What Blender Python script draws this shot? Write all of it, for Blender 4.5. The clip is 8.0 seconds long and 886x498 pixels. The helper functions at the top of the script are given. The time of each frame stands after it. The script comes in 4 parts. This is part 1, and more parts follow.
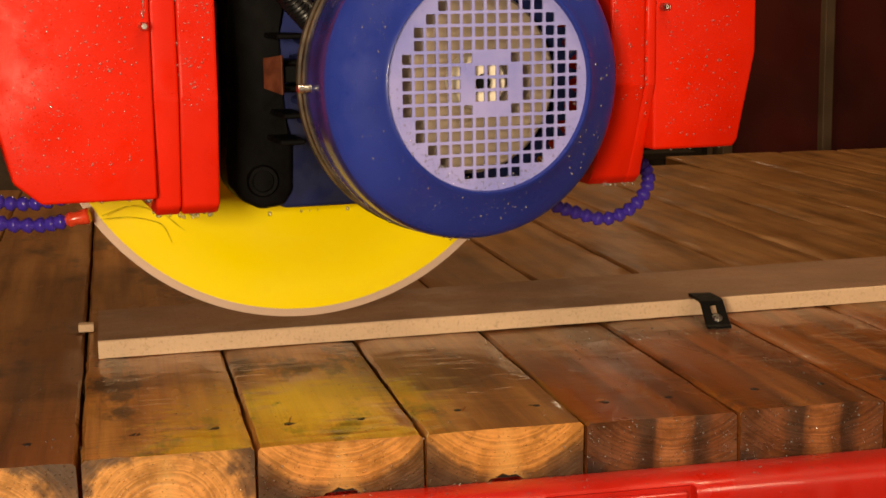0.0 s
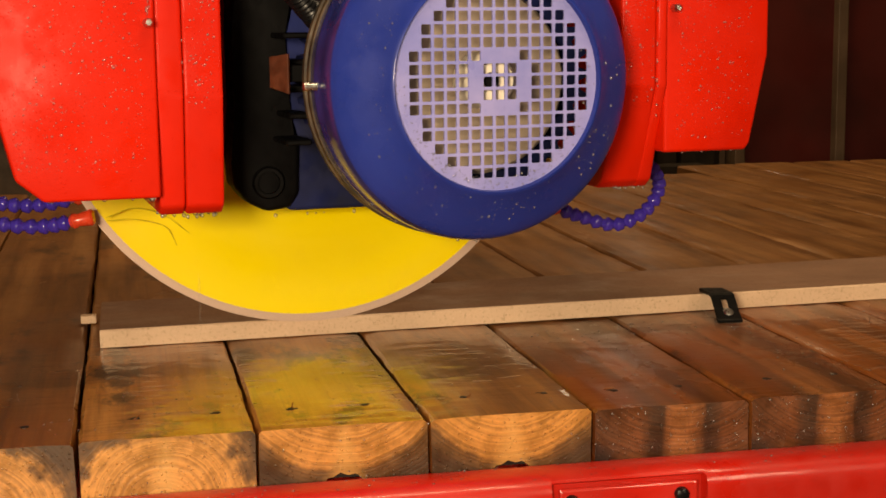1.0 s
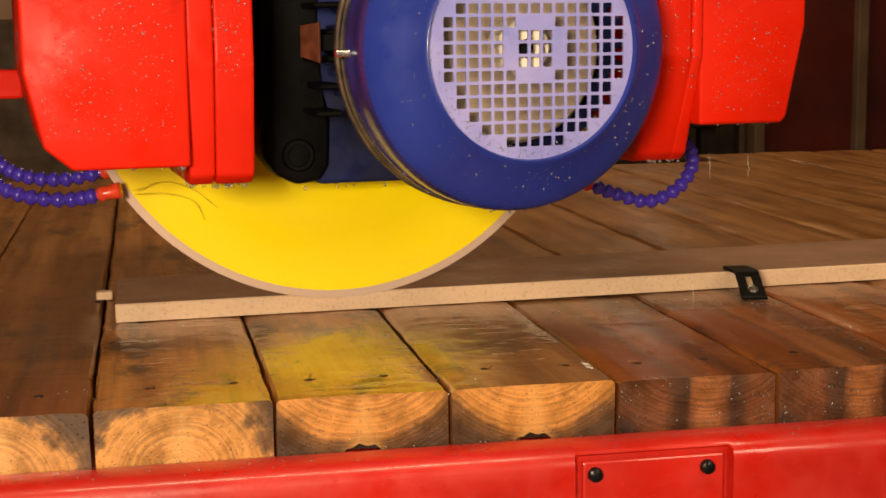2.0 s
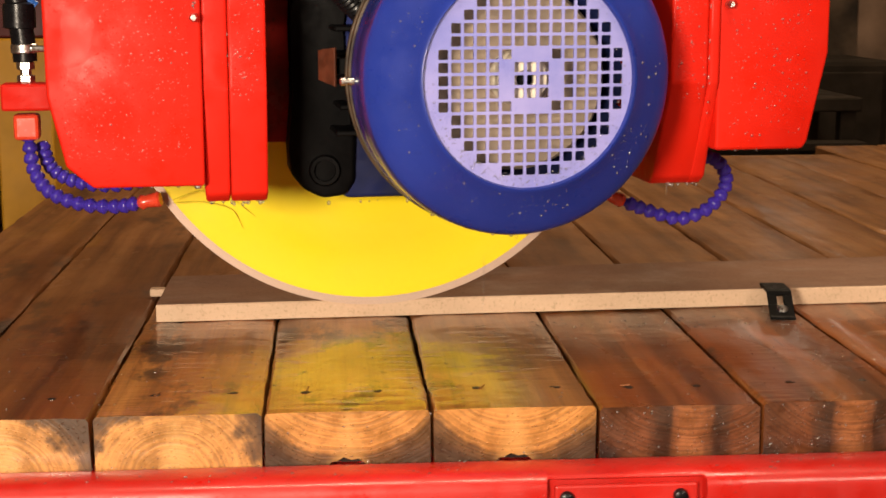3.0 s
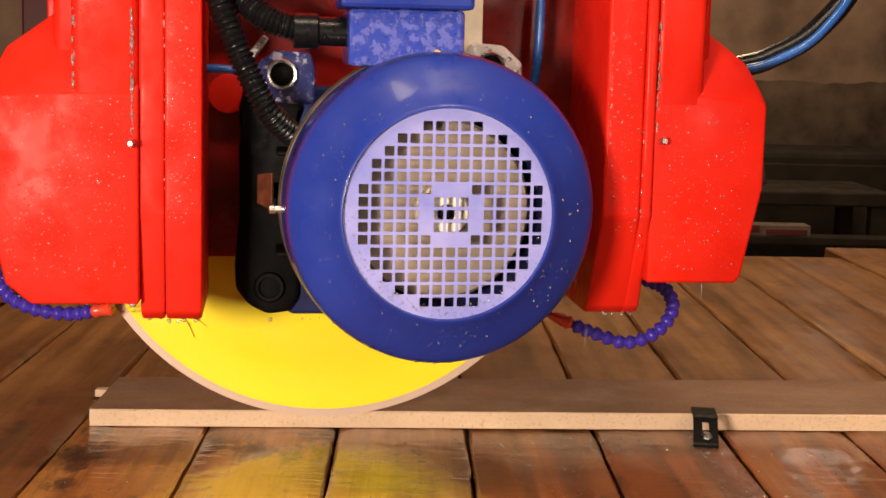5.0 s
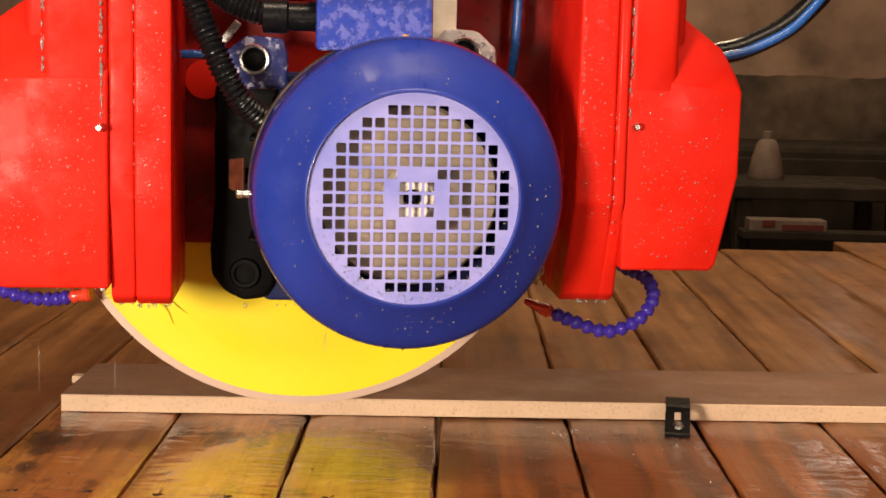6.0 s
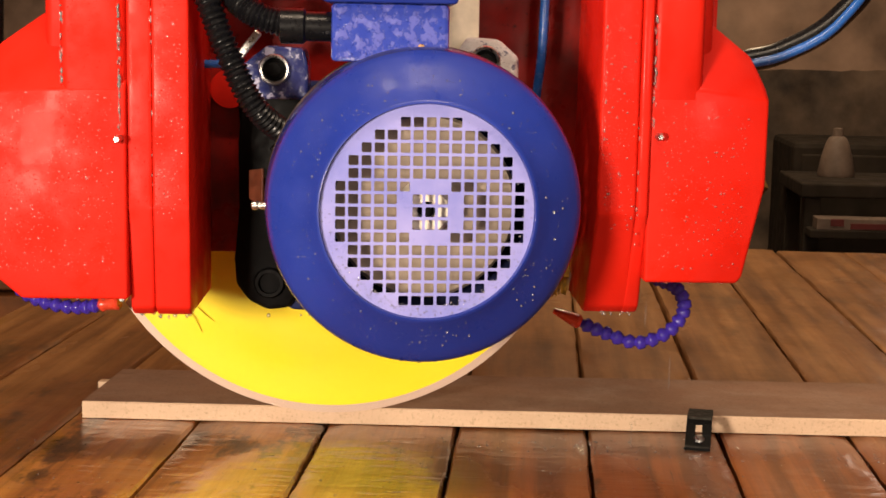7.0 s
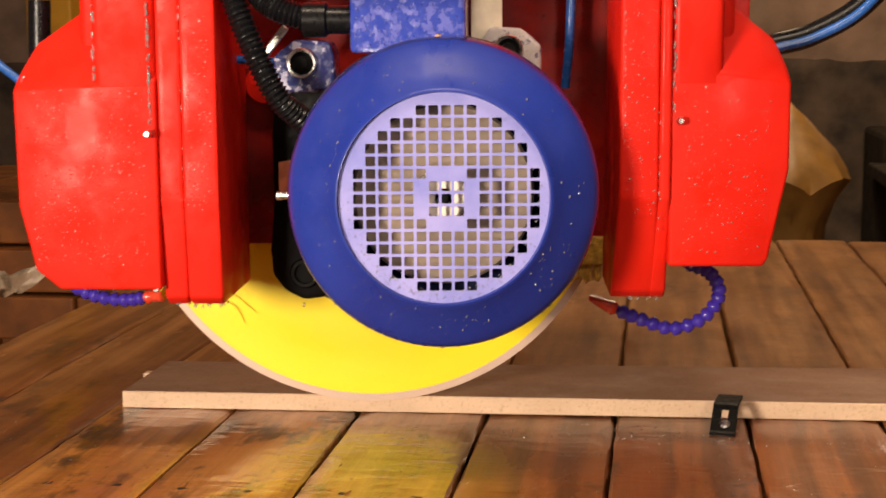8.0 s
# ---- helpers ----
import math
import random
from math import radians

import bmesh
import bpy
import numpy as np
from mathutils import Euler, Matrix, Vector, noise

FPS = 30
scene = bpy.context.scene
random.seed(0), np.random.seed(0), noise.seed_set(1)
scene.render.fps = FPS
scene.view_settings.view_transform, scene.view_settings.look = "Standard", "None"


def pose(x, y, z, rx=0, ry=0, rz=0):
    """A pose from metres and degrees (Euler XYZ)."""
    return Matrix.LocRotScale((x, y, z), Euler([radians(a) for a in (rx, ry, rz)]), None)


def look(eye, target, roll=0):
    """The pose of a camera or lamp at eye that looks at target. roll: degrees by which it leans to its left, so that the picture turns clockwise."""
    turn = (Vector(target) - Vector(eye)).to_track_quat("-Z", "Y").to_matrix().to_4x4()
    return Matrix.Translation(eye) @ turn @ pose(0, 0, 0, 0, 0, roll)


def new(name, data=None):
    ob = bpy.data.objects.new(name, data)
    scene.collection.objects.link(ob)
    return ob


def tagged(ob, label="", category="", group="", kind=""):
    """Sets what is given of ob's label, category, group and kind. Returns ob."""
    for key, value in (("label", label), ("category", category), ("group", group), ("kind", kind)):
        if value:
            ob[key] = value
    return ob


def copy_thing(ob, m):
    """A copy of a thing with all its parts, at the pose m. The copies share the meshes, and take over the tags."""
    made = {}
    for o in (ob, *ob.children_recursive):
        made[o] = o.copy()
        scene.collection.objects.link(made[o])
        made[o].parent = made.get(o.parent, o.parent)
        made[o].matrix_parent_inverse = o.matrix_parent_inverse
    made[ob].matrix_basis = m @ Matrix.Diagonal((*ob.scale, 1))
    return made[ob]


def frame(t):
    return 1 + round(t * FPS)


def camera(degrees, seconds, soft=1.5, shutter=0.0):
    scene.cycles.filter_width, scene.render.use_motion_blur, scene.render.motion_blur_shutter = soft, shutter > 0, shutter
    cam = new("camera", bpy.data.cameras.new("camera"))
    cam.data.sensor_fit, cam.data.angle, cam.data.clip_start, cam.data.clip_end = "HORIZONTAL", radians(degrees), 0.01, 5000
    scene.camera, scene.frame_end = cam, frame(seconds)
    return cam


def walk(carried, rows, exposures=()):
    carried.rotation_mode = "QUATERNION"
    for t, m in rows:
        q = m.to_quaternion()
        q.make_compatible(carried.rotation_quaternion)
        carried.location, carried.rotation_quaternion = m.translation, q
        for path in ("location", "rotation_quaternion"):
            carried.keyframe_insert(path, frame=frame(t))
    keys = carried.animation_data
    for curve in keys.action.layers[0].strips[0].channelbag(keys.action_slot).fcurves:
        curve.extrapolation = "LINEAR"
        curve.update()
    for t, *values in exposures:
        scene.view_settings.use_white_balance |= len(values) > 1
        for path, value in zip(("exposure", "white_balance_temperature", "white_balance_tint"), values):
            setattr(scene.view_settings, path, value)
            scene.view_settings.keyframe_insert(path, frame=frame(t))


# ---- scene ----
from mathutils import geometry

# ---------------------------------------------------------------- camera
cam = camera(33.4, 8.0, soft=1.6, shutter=0.5)
PATH = [
    (0, (-0.2560, -1.2449, 0.3792), (0.0858, 0.2955, 0.1138), -0.77),
    (0.5, (-0.2489, -1.2388, 0.3654), (0.0866, 0.3058, 0.1166), -0.80),
    (1, (-0.2475, -1.2298, 0.3381), (0.0830, 0.3174, 0.0992), -0.59),
    (1.5, (-0.2488, -1.2192, 0.3167), (0.0737, 0.3299, 0.0793), -0.44),
    (1.7, (-0.2584, -1.2023, 0.2962), (0.0765, 0.3455, 0.0677), -0.49),
    (2.8, (-0.1282, -1.2621, 0.3625), (0.0247, 0.3060, 0.0838), -0.52),
    (3, (-0.0836, -1.2696, 0.3694), (0.0329, 0.3014, 0.0897), -0.09),
    (3.5, (0.0009, -1.2847, 0.3930), (0.0228, 0.2887, 0.1029), 0.59),
    (4, (0.0469, -1.3016, 0.4043), (0.0330, 0.2735, 0.1234), 0.29),
    (4.5, (0.0780, -1.2973, 0.4042), (0.0822, 0.2819, 0.1470), 0.54),
    (5, (0.0828, -1.2957, 0.4371), (0.1149, 0.2896, 0.2233), 1.37),
    (5.2, (0.0864, -1.2924, 0.4382), (0.1236, 0.2927, 0.2233), 1.03),
    (6.3, (0.1941, -1.2911, 0.4237), (0.1316, 0.2925, 0.2036), 1.92),
    (6.5, (0.2130, -1.2844, 0.4256), (0.1129, 0.2963, 0.1993), 2.00),
    (7, (0.2377, -1.2713, 0.4442), (0.1340, 0.3091, 0.2170), 1.09),
    (7.5, (0.2725, -1.2721, 0.4425), (0.1397, 0.3075, 0.2251), 0.73),
    (8, (0.3404, -1.2842, 0.4312), (0.1140, 0.2838, 0.2074), -0.36),
]
walk(cam, [(t, look(eye, target, roll)) for t, eye, target, roll in PATH],
     exposures=[(0, -0.47, 7750, 9), (1.7, -0.38, 7650, 9), (2.8, -0.03, 6550, 11), (4.5, 0.05, 6450, 12), (8, 0.15, 6450, 13)])

# ---------------------------------------------------------------- light
world = bpy.data.worlds.new("workshop_air")
scene.world = world
world.use_nodes = True
world.node_tree.nodes["Background"].inputs[0].default_value = (1.0, 0.8, 0.6, 1)
world.node_tree.nodes["Background"].inputs[1].default_value = 0.02


def area_lamp(name, eye, target, size, size_y, watts, colour):
    data = bpy.data.lights.new(name, "AREA")
    data.shape, data.size, data.size_y, data.energy, data.color = "RECTANGLE", size, size_y, watts, colour
    ob = new(name, data)
    ob.matrix_world = look(eye, target)
    return tagged(ob, "warm white lamp out of view", "lamp", kind="structure")


area_lamp("front_lamp", (-0.70, -1.76, 0.44), (0.05, 0.25, 0.2), 0.32, 0.32, 60, (1.0, 0.84, 0.65))
# Weak fill added on the right to even out motor and fan.
area_lamp("front_lamp", (0.95, -1.68, 0.66), (0.05, 0.25, 0.2), 0.36, 0.36, 9, (1.0, 0.84, 0.65))
area_lamp("ceiling_lamp_1", (0.7, 2.7, 2.55), (0.7, 2.7, 0), 0.3, 1.6, 56, (1.0, 0.74, 0.46))
area_lamp("ceiling_lamp_2", (0.3, -0.9, 2.55), (0.3, -0.9, 0), 1.6, 0.3, 60, (1.0, 0.79, 0.56))
area_lamp("wall_lamp", (1.66, 4.22, 0.98), (0.4, 0.3, 0.0), 0.24, 0.20, 0.55, (1.0, 0.84, 0.66))


# ---------------------------------------------------------------- materials
def material(name):
    m = bpy.data.materials.new(name)
    m.use_nodes = True
    n = m.node_tree.nodes
    return m, n, m.node_tree.links, n["Principled BSDF"]


def coords(n, l, scale=(1, 1, 1), spread=0.0):
    """Object coordinates, shifted for every object where spread is given."""
    tex = n.new("ShaderNodeTexCoord")
    mp = n.new("ShaderNodeMapping")
    mp.inputs["Scale"].default_value = scale
    l.new(tex.outputs["Object"], mp.inputs["Vector"])
    if spread:
        info = n.new("ShaderNodeObjectInfo")
        mul = n.new("ShaderNodeVectorMath")
        mul.operation = "SCALE"
        mul.inputs[0].default_value = (3.1 * spread, 7.7 * spread, 5.3 * spread)
        l.new(info.outputs["Random"], mul.inputs["Scale"])
        l.new(mul.outputs[0], mp.inputs["Location"])
    return mp.outputs[0]


def noise_tex(n, l, vec, scale, detail=4.0, rough=0.55):
    t = n.new("ShaderNodeTexNoise")
    t.inputs["Scale"].default_value, t.inputs["Detail"].default_value, t.inputs["Roughness"].default_value = scale, detail, rough
    l.new(vec, t.inputs["Vector"])
    return t.outputs["Fac"]


def ramp(n, l, fac, stops):
    r = n.new("ShaderNodeValToRGB")
    while len(r.color_ramp.elements) < len(stops):
        r.color_ramp.elements.new(0.5)
    for e, (p, c) in zip(r.color_ramp.elements, stops):
        e.position, e.color = p, (*c, 1) if len(c) == 3 else c
    l.new(fac, r.inputs[0])
    return r.outputs[0]


def grey(a):
    return (a, a, a)


def mix(n, l, fac, a, b, kind="MIX"):
    m = n.new("ShaderNodeMix")
    m.data_type, m.blend_type = "RGBA", kind
    for s, v in ((0, fac), (6, a), (7, b)):
        if isinstance(v, bpy.types.NodeSocket):
            l.new(v, m.inputs[s])
        else:
            m.inputs[s].default_value = v if s == 0 else (*v, 1)
    return m.outputs[2]


def bump(n, l, height, strength, distance, p, before=None):
    b = n.new("ShaderNodeBump")
    b.inputs["Strength"].default_value, b.inputs["Distance"].default_value = strength, distance
    l.new(height, b.inputs["Height"])
    if before is not None:
        l.new(before, b.inputs["Normal"])
    l.new(b.outputs[0], p.inputs["Normal"])
    return b.outputs[0]


def drops_height(n, l, vec, scale, small=0.16):
    """Round beads of water: the near cells of a Voronoi pattern, of which a part is kept."""
    v = n.new("ShaderNodeTexVoronoi")
    v.inputs["Scale"].default_value = scale
    l.new(vec, v.inputs["Vector"])
    h = ramp(n, l, v.outputs["Distance"], [(0.0, grey(1)), (small * 0.6, grey(0.75)), (small, grey(0))])
    keep = ramp(n, l, v.outputs["Color"], [(0.35, grey(0)), (0.5, grey(1))])
    return mix(n, l, 1.0, h, keep, "MULTIPLY")


def paint(name, colour, dark, rough=0.38, drop_scale=210, wet=0.22, grime=0.5, patch=6.0, gloss=0.5):
    m, n, l, p = material(name)
    v = coords(n, l)
    big = noise_tex(n, l, v, patch, 5)
    fine = noise_tex(n, l, v, 130.0, 3)
    c = ramp(n, l, big, [(0.3, dark), (0.62, colour)])
    c = mix(n, l, ramp(n, l, fine, [(0.62, grey(0)), (0.8, grey(grime))]), c, dark)
    l.new(c, p.inputs["Base Color"])
    l.new(ramp(n, l, noise_tex(n, l, v, 22.0), [(0.35, grey(rough * 0.6)), (0.7, grey(rough * 1.5))]), p.inputs["Roughness"])
    p.inputs["Specular IOR Level"].default_value = gloss
    p.inputs["Coat Weight"].default_value, p.inputs["Coat Roughness"].default_value = wet, 0.08
    b = bump(n, l, noise_tex(n, l, v, 45.0, 2), 0.12, 0.002, p)
    d = drops_height(n, l, v, drop_scale)
    d2 = drops_height(n, l, v, drop_scale * 2.4, 0.2)
    bump(n, l, mix(n, l, 0.4, d, d2, "ADD"), 0.55, 0.0008, p, b)
    return m


def chipped(name, coat, bare, limit, scale):
    """Wet paint with hard-edged flakes of a second tone."""
    m, n, l, p = material(name)
    v = coords(n, l)
    flake = noise_tex(n, l, v, scale, 7, 0.62)
    mask = ramp(n, l, flake, [(limit, grey(0)), (limit + 0.025, grey(1))])
    c = mix(n, l, mask, coat, bare)
    speck = noise_tex(n, l, v, scale * 6, 3, 0.7)
    c = mix(n, l, ramp(n, l, speck, [(0.60, grey(0)), (0.70, grey(0.7))]), c, tuple(k * 0.35 for k in coat))
    l.new(c, p.inputs["Base Color"])
    l.new(ramp(n, l, flake, [(0.4, grey(0.12)), (0.6, grey(0.4))]), p.inputs["Roughness"])
    p.inputs["Coat Weight"].default_value, p.inputs["Coat Roughness"].default_value = 0.7, 0.05
    b = bump(n, l, mask, 0.5, 0.0008, p)
    b = bump(n, l, noise_tex(n, l, v, 70.0, 2), 0.5, 0.003, p, b)
    bump(n, l, drops_height(n, l, v, 150, 0.25), 0.7, 0.0012, p, b)
    return m


def plain(name, colour, rough=0.5, metal=0.0, scale=40.0, vary=0.25, relief=0.15, gloss=0.5):
    m, n, l, p = material(name)
    v = coords(n, l)
    f = noise_tex(n, l, v, scale, 5)
    lo, hi = [tuple(min(1, c * k) for c in colour) for k in (1 - vary, 1 + vary)]
    l.new(ramp(n, l, f, [(0.3, lo), (0.7, hi)]), p.inputs["Base Color"])
    l.new(ramp(n, l, noise_tex(n, l, v, scale * 2.3), [(0.3, grey(rough * 0.75)), (0.7, grey(min(1, rough * 1.25)))]), p.inputs["Roughness"])
    p.inputs["Metallic"].default_value, p.inputs["Specular IOR Level"].default_value = metal, gloss
    bump(n, l, f, relief, 0.001, p)
    return m


def wood_top(name, low, mid, high, stained, banded=False, ripples=0.45, dry=0.5):
    """Plank tops: wet and dark near the saw, dry and dusty towards the far end."""
    m, n, l, p = material(name)
    v = coords(n, l, (1, 1, 1), 1.0)
    grain = noise_tex(n, l, coords(n, l, (22, 1.1, 22), 1.0), 1.5, 6, 0.6)
    fine = noise_tex(n, l, coords(n, l, (120, 4, 120), 1.0), 2.0, 4)
    c = ramp(n, l, grain, [(0.30, low), (0.5, mid), (0.70, high)])
    c = mix(n, l, 0.25, c, ramp(n, l, fine, [(0.35, grey(0.45)), (0.65, grey(1.1))]), "MULTIPLY")
    info = n.new("ShaderNodeObjectInfo")
    c = mix(n, l, 1.0, c, ramp(n, l, info.outputs["Random"], [(0.0, (0.75, 0.72, 0.72)), (0.5, (0.95, 0.93, 0.9)), (1.0, (1.12, 1.08, 1.0))]), "MULTIPLY")
    red = noise_tex(n, l, coords(n, l, (8, 2.5, 8), 1.6), 1.0, 4)
    c = mix(n, l, ramp(n, l, red, [(0.45, grey(0)), (0.65, grey(0.55))]), c, tuple(q * k for q, k in zip(mid, (0.95, 0.62, 0.5))))
    stain = noise_tex(n, l, coords(n, l, (11, 5, 11), 1.0), 1.0, 6, 0.66)
    c = mix(n, l, ramp(n, l, stain, [(stained, grey(0)), (stained + 0.055, grey(0.7)), (stained + 0.12, grey(0.9))]), c, (0.026, 0.015, 0.011))
    fibre = noise_tex(n, l, coords(n, l, (240, 5, 240), 1.0), 1.0, 3, 0.6)
    c = mix(n, l, 0.35, c, ramp(n, l, fibre, [(0.30, grey(0.35)), (0.46, grey(1)), (0.62, grey(1)), (0.72, grey(1.35))]), "MULTIPLY")
    check = noise_tex(n, l, coords(n, l, (70, 1.6, 70), 2.0), 1.0, 5, 0.7)
    c = mix(n, l, ramp(n, l, check, [(0.30, grey(0.9)), (0.335, grey(0))]), c, (0.018, 0.011, 0.008))
    spot = noise_tex(n, l, coords(n, l, (60, 34, 60), 1.0), 1.0, 4, 0.7)
    c = mix(n, l, ramp(n, l, spot, [(0.68, grey(0)), (0.72, grey(0.75))]), c, (0.022, 0.013, 0.009))
    pale = noise_tex(n, l, coords(n, l, (5, 3, 5), 0.7), 1.0, 4)
    c = mix(n, l, ramp(n, l, pale, [(0.55, grey(0)), (0.75, grey(0.3))]), c, (0.27, 0.12, 0.04))
    if banded:
        sep, tex, q = n.new("ShaderNodeSeparateXYZ"), n.new("ShaderNodeTexCoord"), n.new("ShaderNodeMath")
        l.new(tex.outputs["Object"], sep.inputs[0])
        q.operation = "MULTIPLY_ADD"
        q.inputs[1].default_value = 0.075
        l.new(noise_tex(n, l, coords(n, l, (6, 2.2, 6), 1.0), 1.0, 4), q.inputs[0])
        l.new(sep.outputs[0], q.inputs[2])
        tone = ramp(n, l, q.outputs[0], [(0.0, (1.15, 1.0, 0.8)), (0.018, (0.62, 0.6, 0.6)), (0.03, (1.5, 1.5, 1.35)), (0.052, (1.4, 1.3, 1.15)), (0.062, (0.55, 0.55, 0.6)), (0.078, (0.7, 0.66, 0.64)), (0.095, (1.15, 1.05, 0.9))])
        c = mix(n, l, 0.7, c, tone, "MULTIPLY")
    far, place, along = n.new("ShaderNodeSeparateXYZ"), n.new("ShaderNodeTexCoord"), n.new("ShaderNodeMath")
    l.new(place.outputs["Object"], far.inputs[0])
    along.operation = "MULTIPLY_ADD"
    along.inputs[1].default_value = 0.9
    l.new(noise_tex(n, l, coords(n, l, (9, 3, 9), 1.3), 1.0, 5), along.inputs[0])
    l.new(far.outputs[1], along.inputs[2])
    dusty = ramp(n, l, along.outputs[0], [(0.85, grey(0)), (1.0, grey(1))])
    chalk = mix(n, l, 0.55, ramp(n, l, grain, [(0.3, (0.15, 0.066, 0.023)), (0.55, (0.28, 0.135, 0.050)), (0.75, (0.37, 0.195, 0.080))]), ramp(n, l, stain, [(0.42, grey(1)), (0.66, grey(0.3))]), "MULTIPLY")
    c = mix(n, l, mix(n, l, 1.0, dusty, grey(dry), "MULTIPLY"), c, chalk)
    l.new(c, p.inputs["Base Color"])
    p.inputs["Specular IOR Level"].default_value = 0.12
    wet = noise_tex(n, l, coords(n, l, (7, 3, 7), 0.4), 1.0, 5)
    l.new(ramp(n, l, wet, [(0.38, grey(0.3)), (0.6, grey(0.6))]), p.inputs["Roughness"])
    most = 0.65 if banded else 0.9
    l.new(ramp(n, l, dusty, [(0.0, grey(most)), (1.0, grey(most * 0.25))]), p.inputs["Coat Weight"])
    l.new(ramp(n, l, wet, [(0.4, grey(0.08)), (0.62, grey(0.30))]), p.inputs["Coat Roughness"])
    b = bump(n, l, grain, 0.3, 0.0018, p)
    b = bump(n, l, noise_tex(n, l, coords(n, l, (22, 70, 22), 1.0), 1.0, 3), 0.15, 0.0018, p, b)
    b = bump(n, l, fine, 0.35, 0.0008, p, b)
    bump(n, l, drops_height(n, l, v, 190, 0.2), 0.3, 0.0008, p, b)
    film = n.new("ShaderNodeBump")
    film.inputs["Strength"].default_value, film.inputs["Distance"].default_value = ripples, 0.0034
    ripple = noise_tex(n, l, coords(n, l, (16, 66, 16), 1.0), 1.0, 2, 0.5)
    where = ramp(n, l, noise_tex(n, l, coords(n, l, (9, 6, 9), 2.0), 1.0, 3), [(0.42, grey(0.15)), (0.6, grey(1))])
    l.new(mix(n, l, 1.0, ripple, where, "MULTIPLY"), film.inputs["Height"])
    l.new(film.outputs[0], p.inputs["Coat Normal"])
    return m


def wood_end(name, heart_x, heart_z, light, dark, limit, soft_edge, banded=False):
    """Sawn ends: growth rings round a heart off the board; past the limit radius the wood is stained grey-black."""
    m, n, l, p = material(name)
    tex = n.new("ShaderNodeTexCoord")
    sep = n.new("ShaderNodeSeparateXYZ")
    l.new(tex.outputs["Object"], sep.inputs[0])
    x, y, z = sep.outputs
    flat = coords(n, l, (1, 0, 1), 1.0)
    warp = noise_tex(n, l, flat, 16.0, 3)

    def op(kind, a, b=0.0):
        q = n.new("ShaderNodeMath")
        q.operation = kind
        for s, val in ((0, a), (1, b)):
            if isinstance(val, bpy.types.NodeSocket):
                l.new(val, q.inputs[s])
            else:
                q.inputs[s].default_value = val
        return q.outputs[0]

    dx, dz = op("SUBTRACT", x, heart_x), op("SUBTRACT", z, heart_z)
    r = op("ADD", op("SQRT", op("ADD", op("MULTIPLY", dx, dx), op("MULTIPLY", dz, dz))), op("MULTIPLY", warp, 0.010))
    band = n.new("ShaderNodeTexNoise")
    band.noise_dimensions = "1D"
    band.inputs["Scale"].default_value, band.inputs["Detail"].default_value = 330.0, 2.0
    l.new(r, band.inputs["W"])
    c = ramp(n, l, band.outputs["Fac"], [(0.35, tuple(v * 0.62 for v in light)), (0.6, light)])
    blotch = noise_tex(n, l, flat, 34.0, 6, 0.7)
    c = mix(n, l, ramp(n, l, blotch, [(0.36, grey(0.75)), (0.5, grey(0))]), c, tuple(v * 0.5 for v in light))
    c = mix(n, l, ramp(n, l, blotch, [(0.48, grey(0)), (0.68, grey(0.5))]), c, tuple(min(1, v * 1.4) for v in light))
    stain = op("ADD", r, op("MULTIPLY", noise_tex(n, l, flat, 30.0, 5, 0.55), soft_edge))
    c = mix(n, l, ramp(n, l, stain, [(limit, grey(0)), (limit + 0.008, grey(0.75)), (limit + 0.022, grey(0.95))]), c, mix(n, l, blotch, dark, tuple(v * 0.07 for v in light)))
    wedge = op("ADD", op("MULTIPLY", op("ABSOLUTE", op("SUBTRACT", x, heart_x * 0.5)), 30.0), op("MULTIPLY", op("ADD", z, 0.05), 7.0))
    c = mix(n, l, ramp(n, l, op("ADD", wedge, op("MULTIPLY", warp, 0.5)), [(0.5, grey(0 if banded else 0.55)), (0.85, grey(0))]), c, tuple(min(1, v * k) for v, k in zip(light, (1.1, 1.35, 1.7))))
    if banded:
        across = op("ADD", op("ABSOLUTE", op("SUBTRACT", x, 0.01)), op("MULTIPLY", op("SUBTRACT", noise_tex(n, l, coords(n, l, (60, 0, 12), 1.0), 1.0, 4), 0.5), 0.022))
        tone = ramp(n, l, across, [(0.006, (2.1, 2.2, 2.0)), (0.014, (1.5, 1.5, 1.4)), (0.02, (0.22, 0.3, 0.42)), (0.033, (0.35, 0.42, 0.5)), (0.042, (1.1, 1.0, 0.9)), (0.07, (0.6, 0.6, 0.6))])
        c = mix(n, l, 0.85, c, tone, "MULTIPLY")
    fleck = noise_tex(n, l, coords(n, l, (1, 0, 1), 2.0), 260.0, 3, 0.7)
    c = mix(n, l, ramp(n, l, fleck, [(0.6, grey(0)), (0.75, grey(0.6))]), c, dark)
    l.new(c, p.inputs["Base Color"])
    l.new(ramp(n, l, blotch, [(0.35, grey(0.3)), (0.65, grey(0.6))]), p.inputs["Roughness"])
    p.inputs["Coat Weight"].default_value, p.inputs["Coat Roughness"].default_value = 0.3, 0.15
    b = bump(n, l, band.outputs["Fac"], 0.35, 0.0008, p)
    b = bump(n, l, blotch, 0.3, 0.002, p, b)
    bump(n, l, drops_height(n, l, coords(n, l), 240, 0.25), 0.8, 0.001, p, b)
    return m


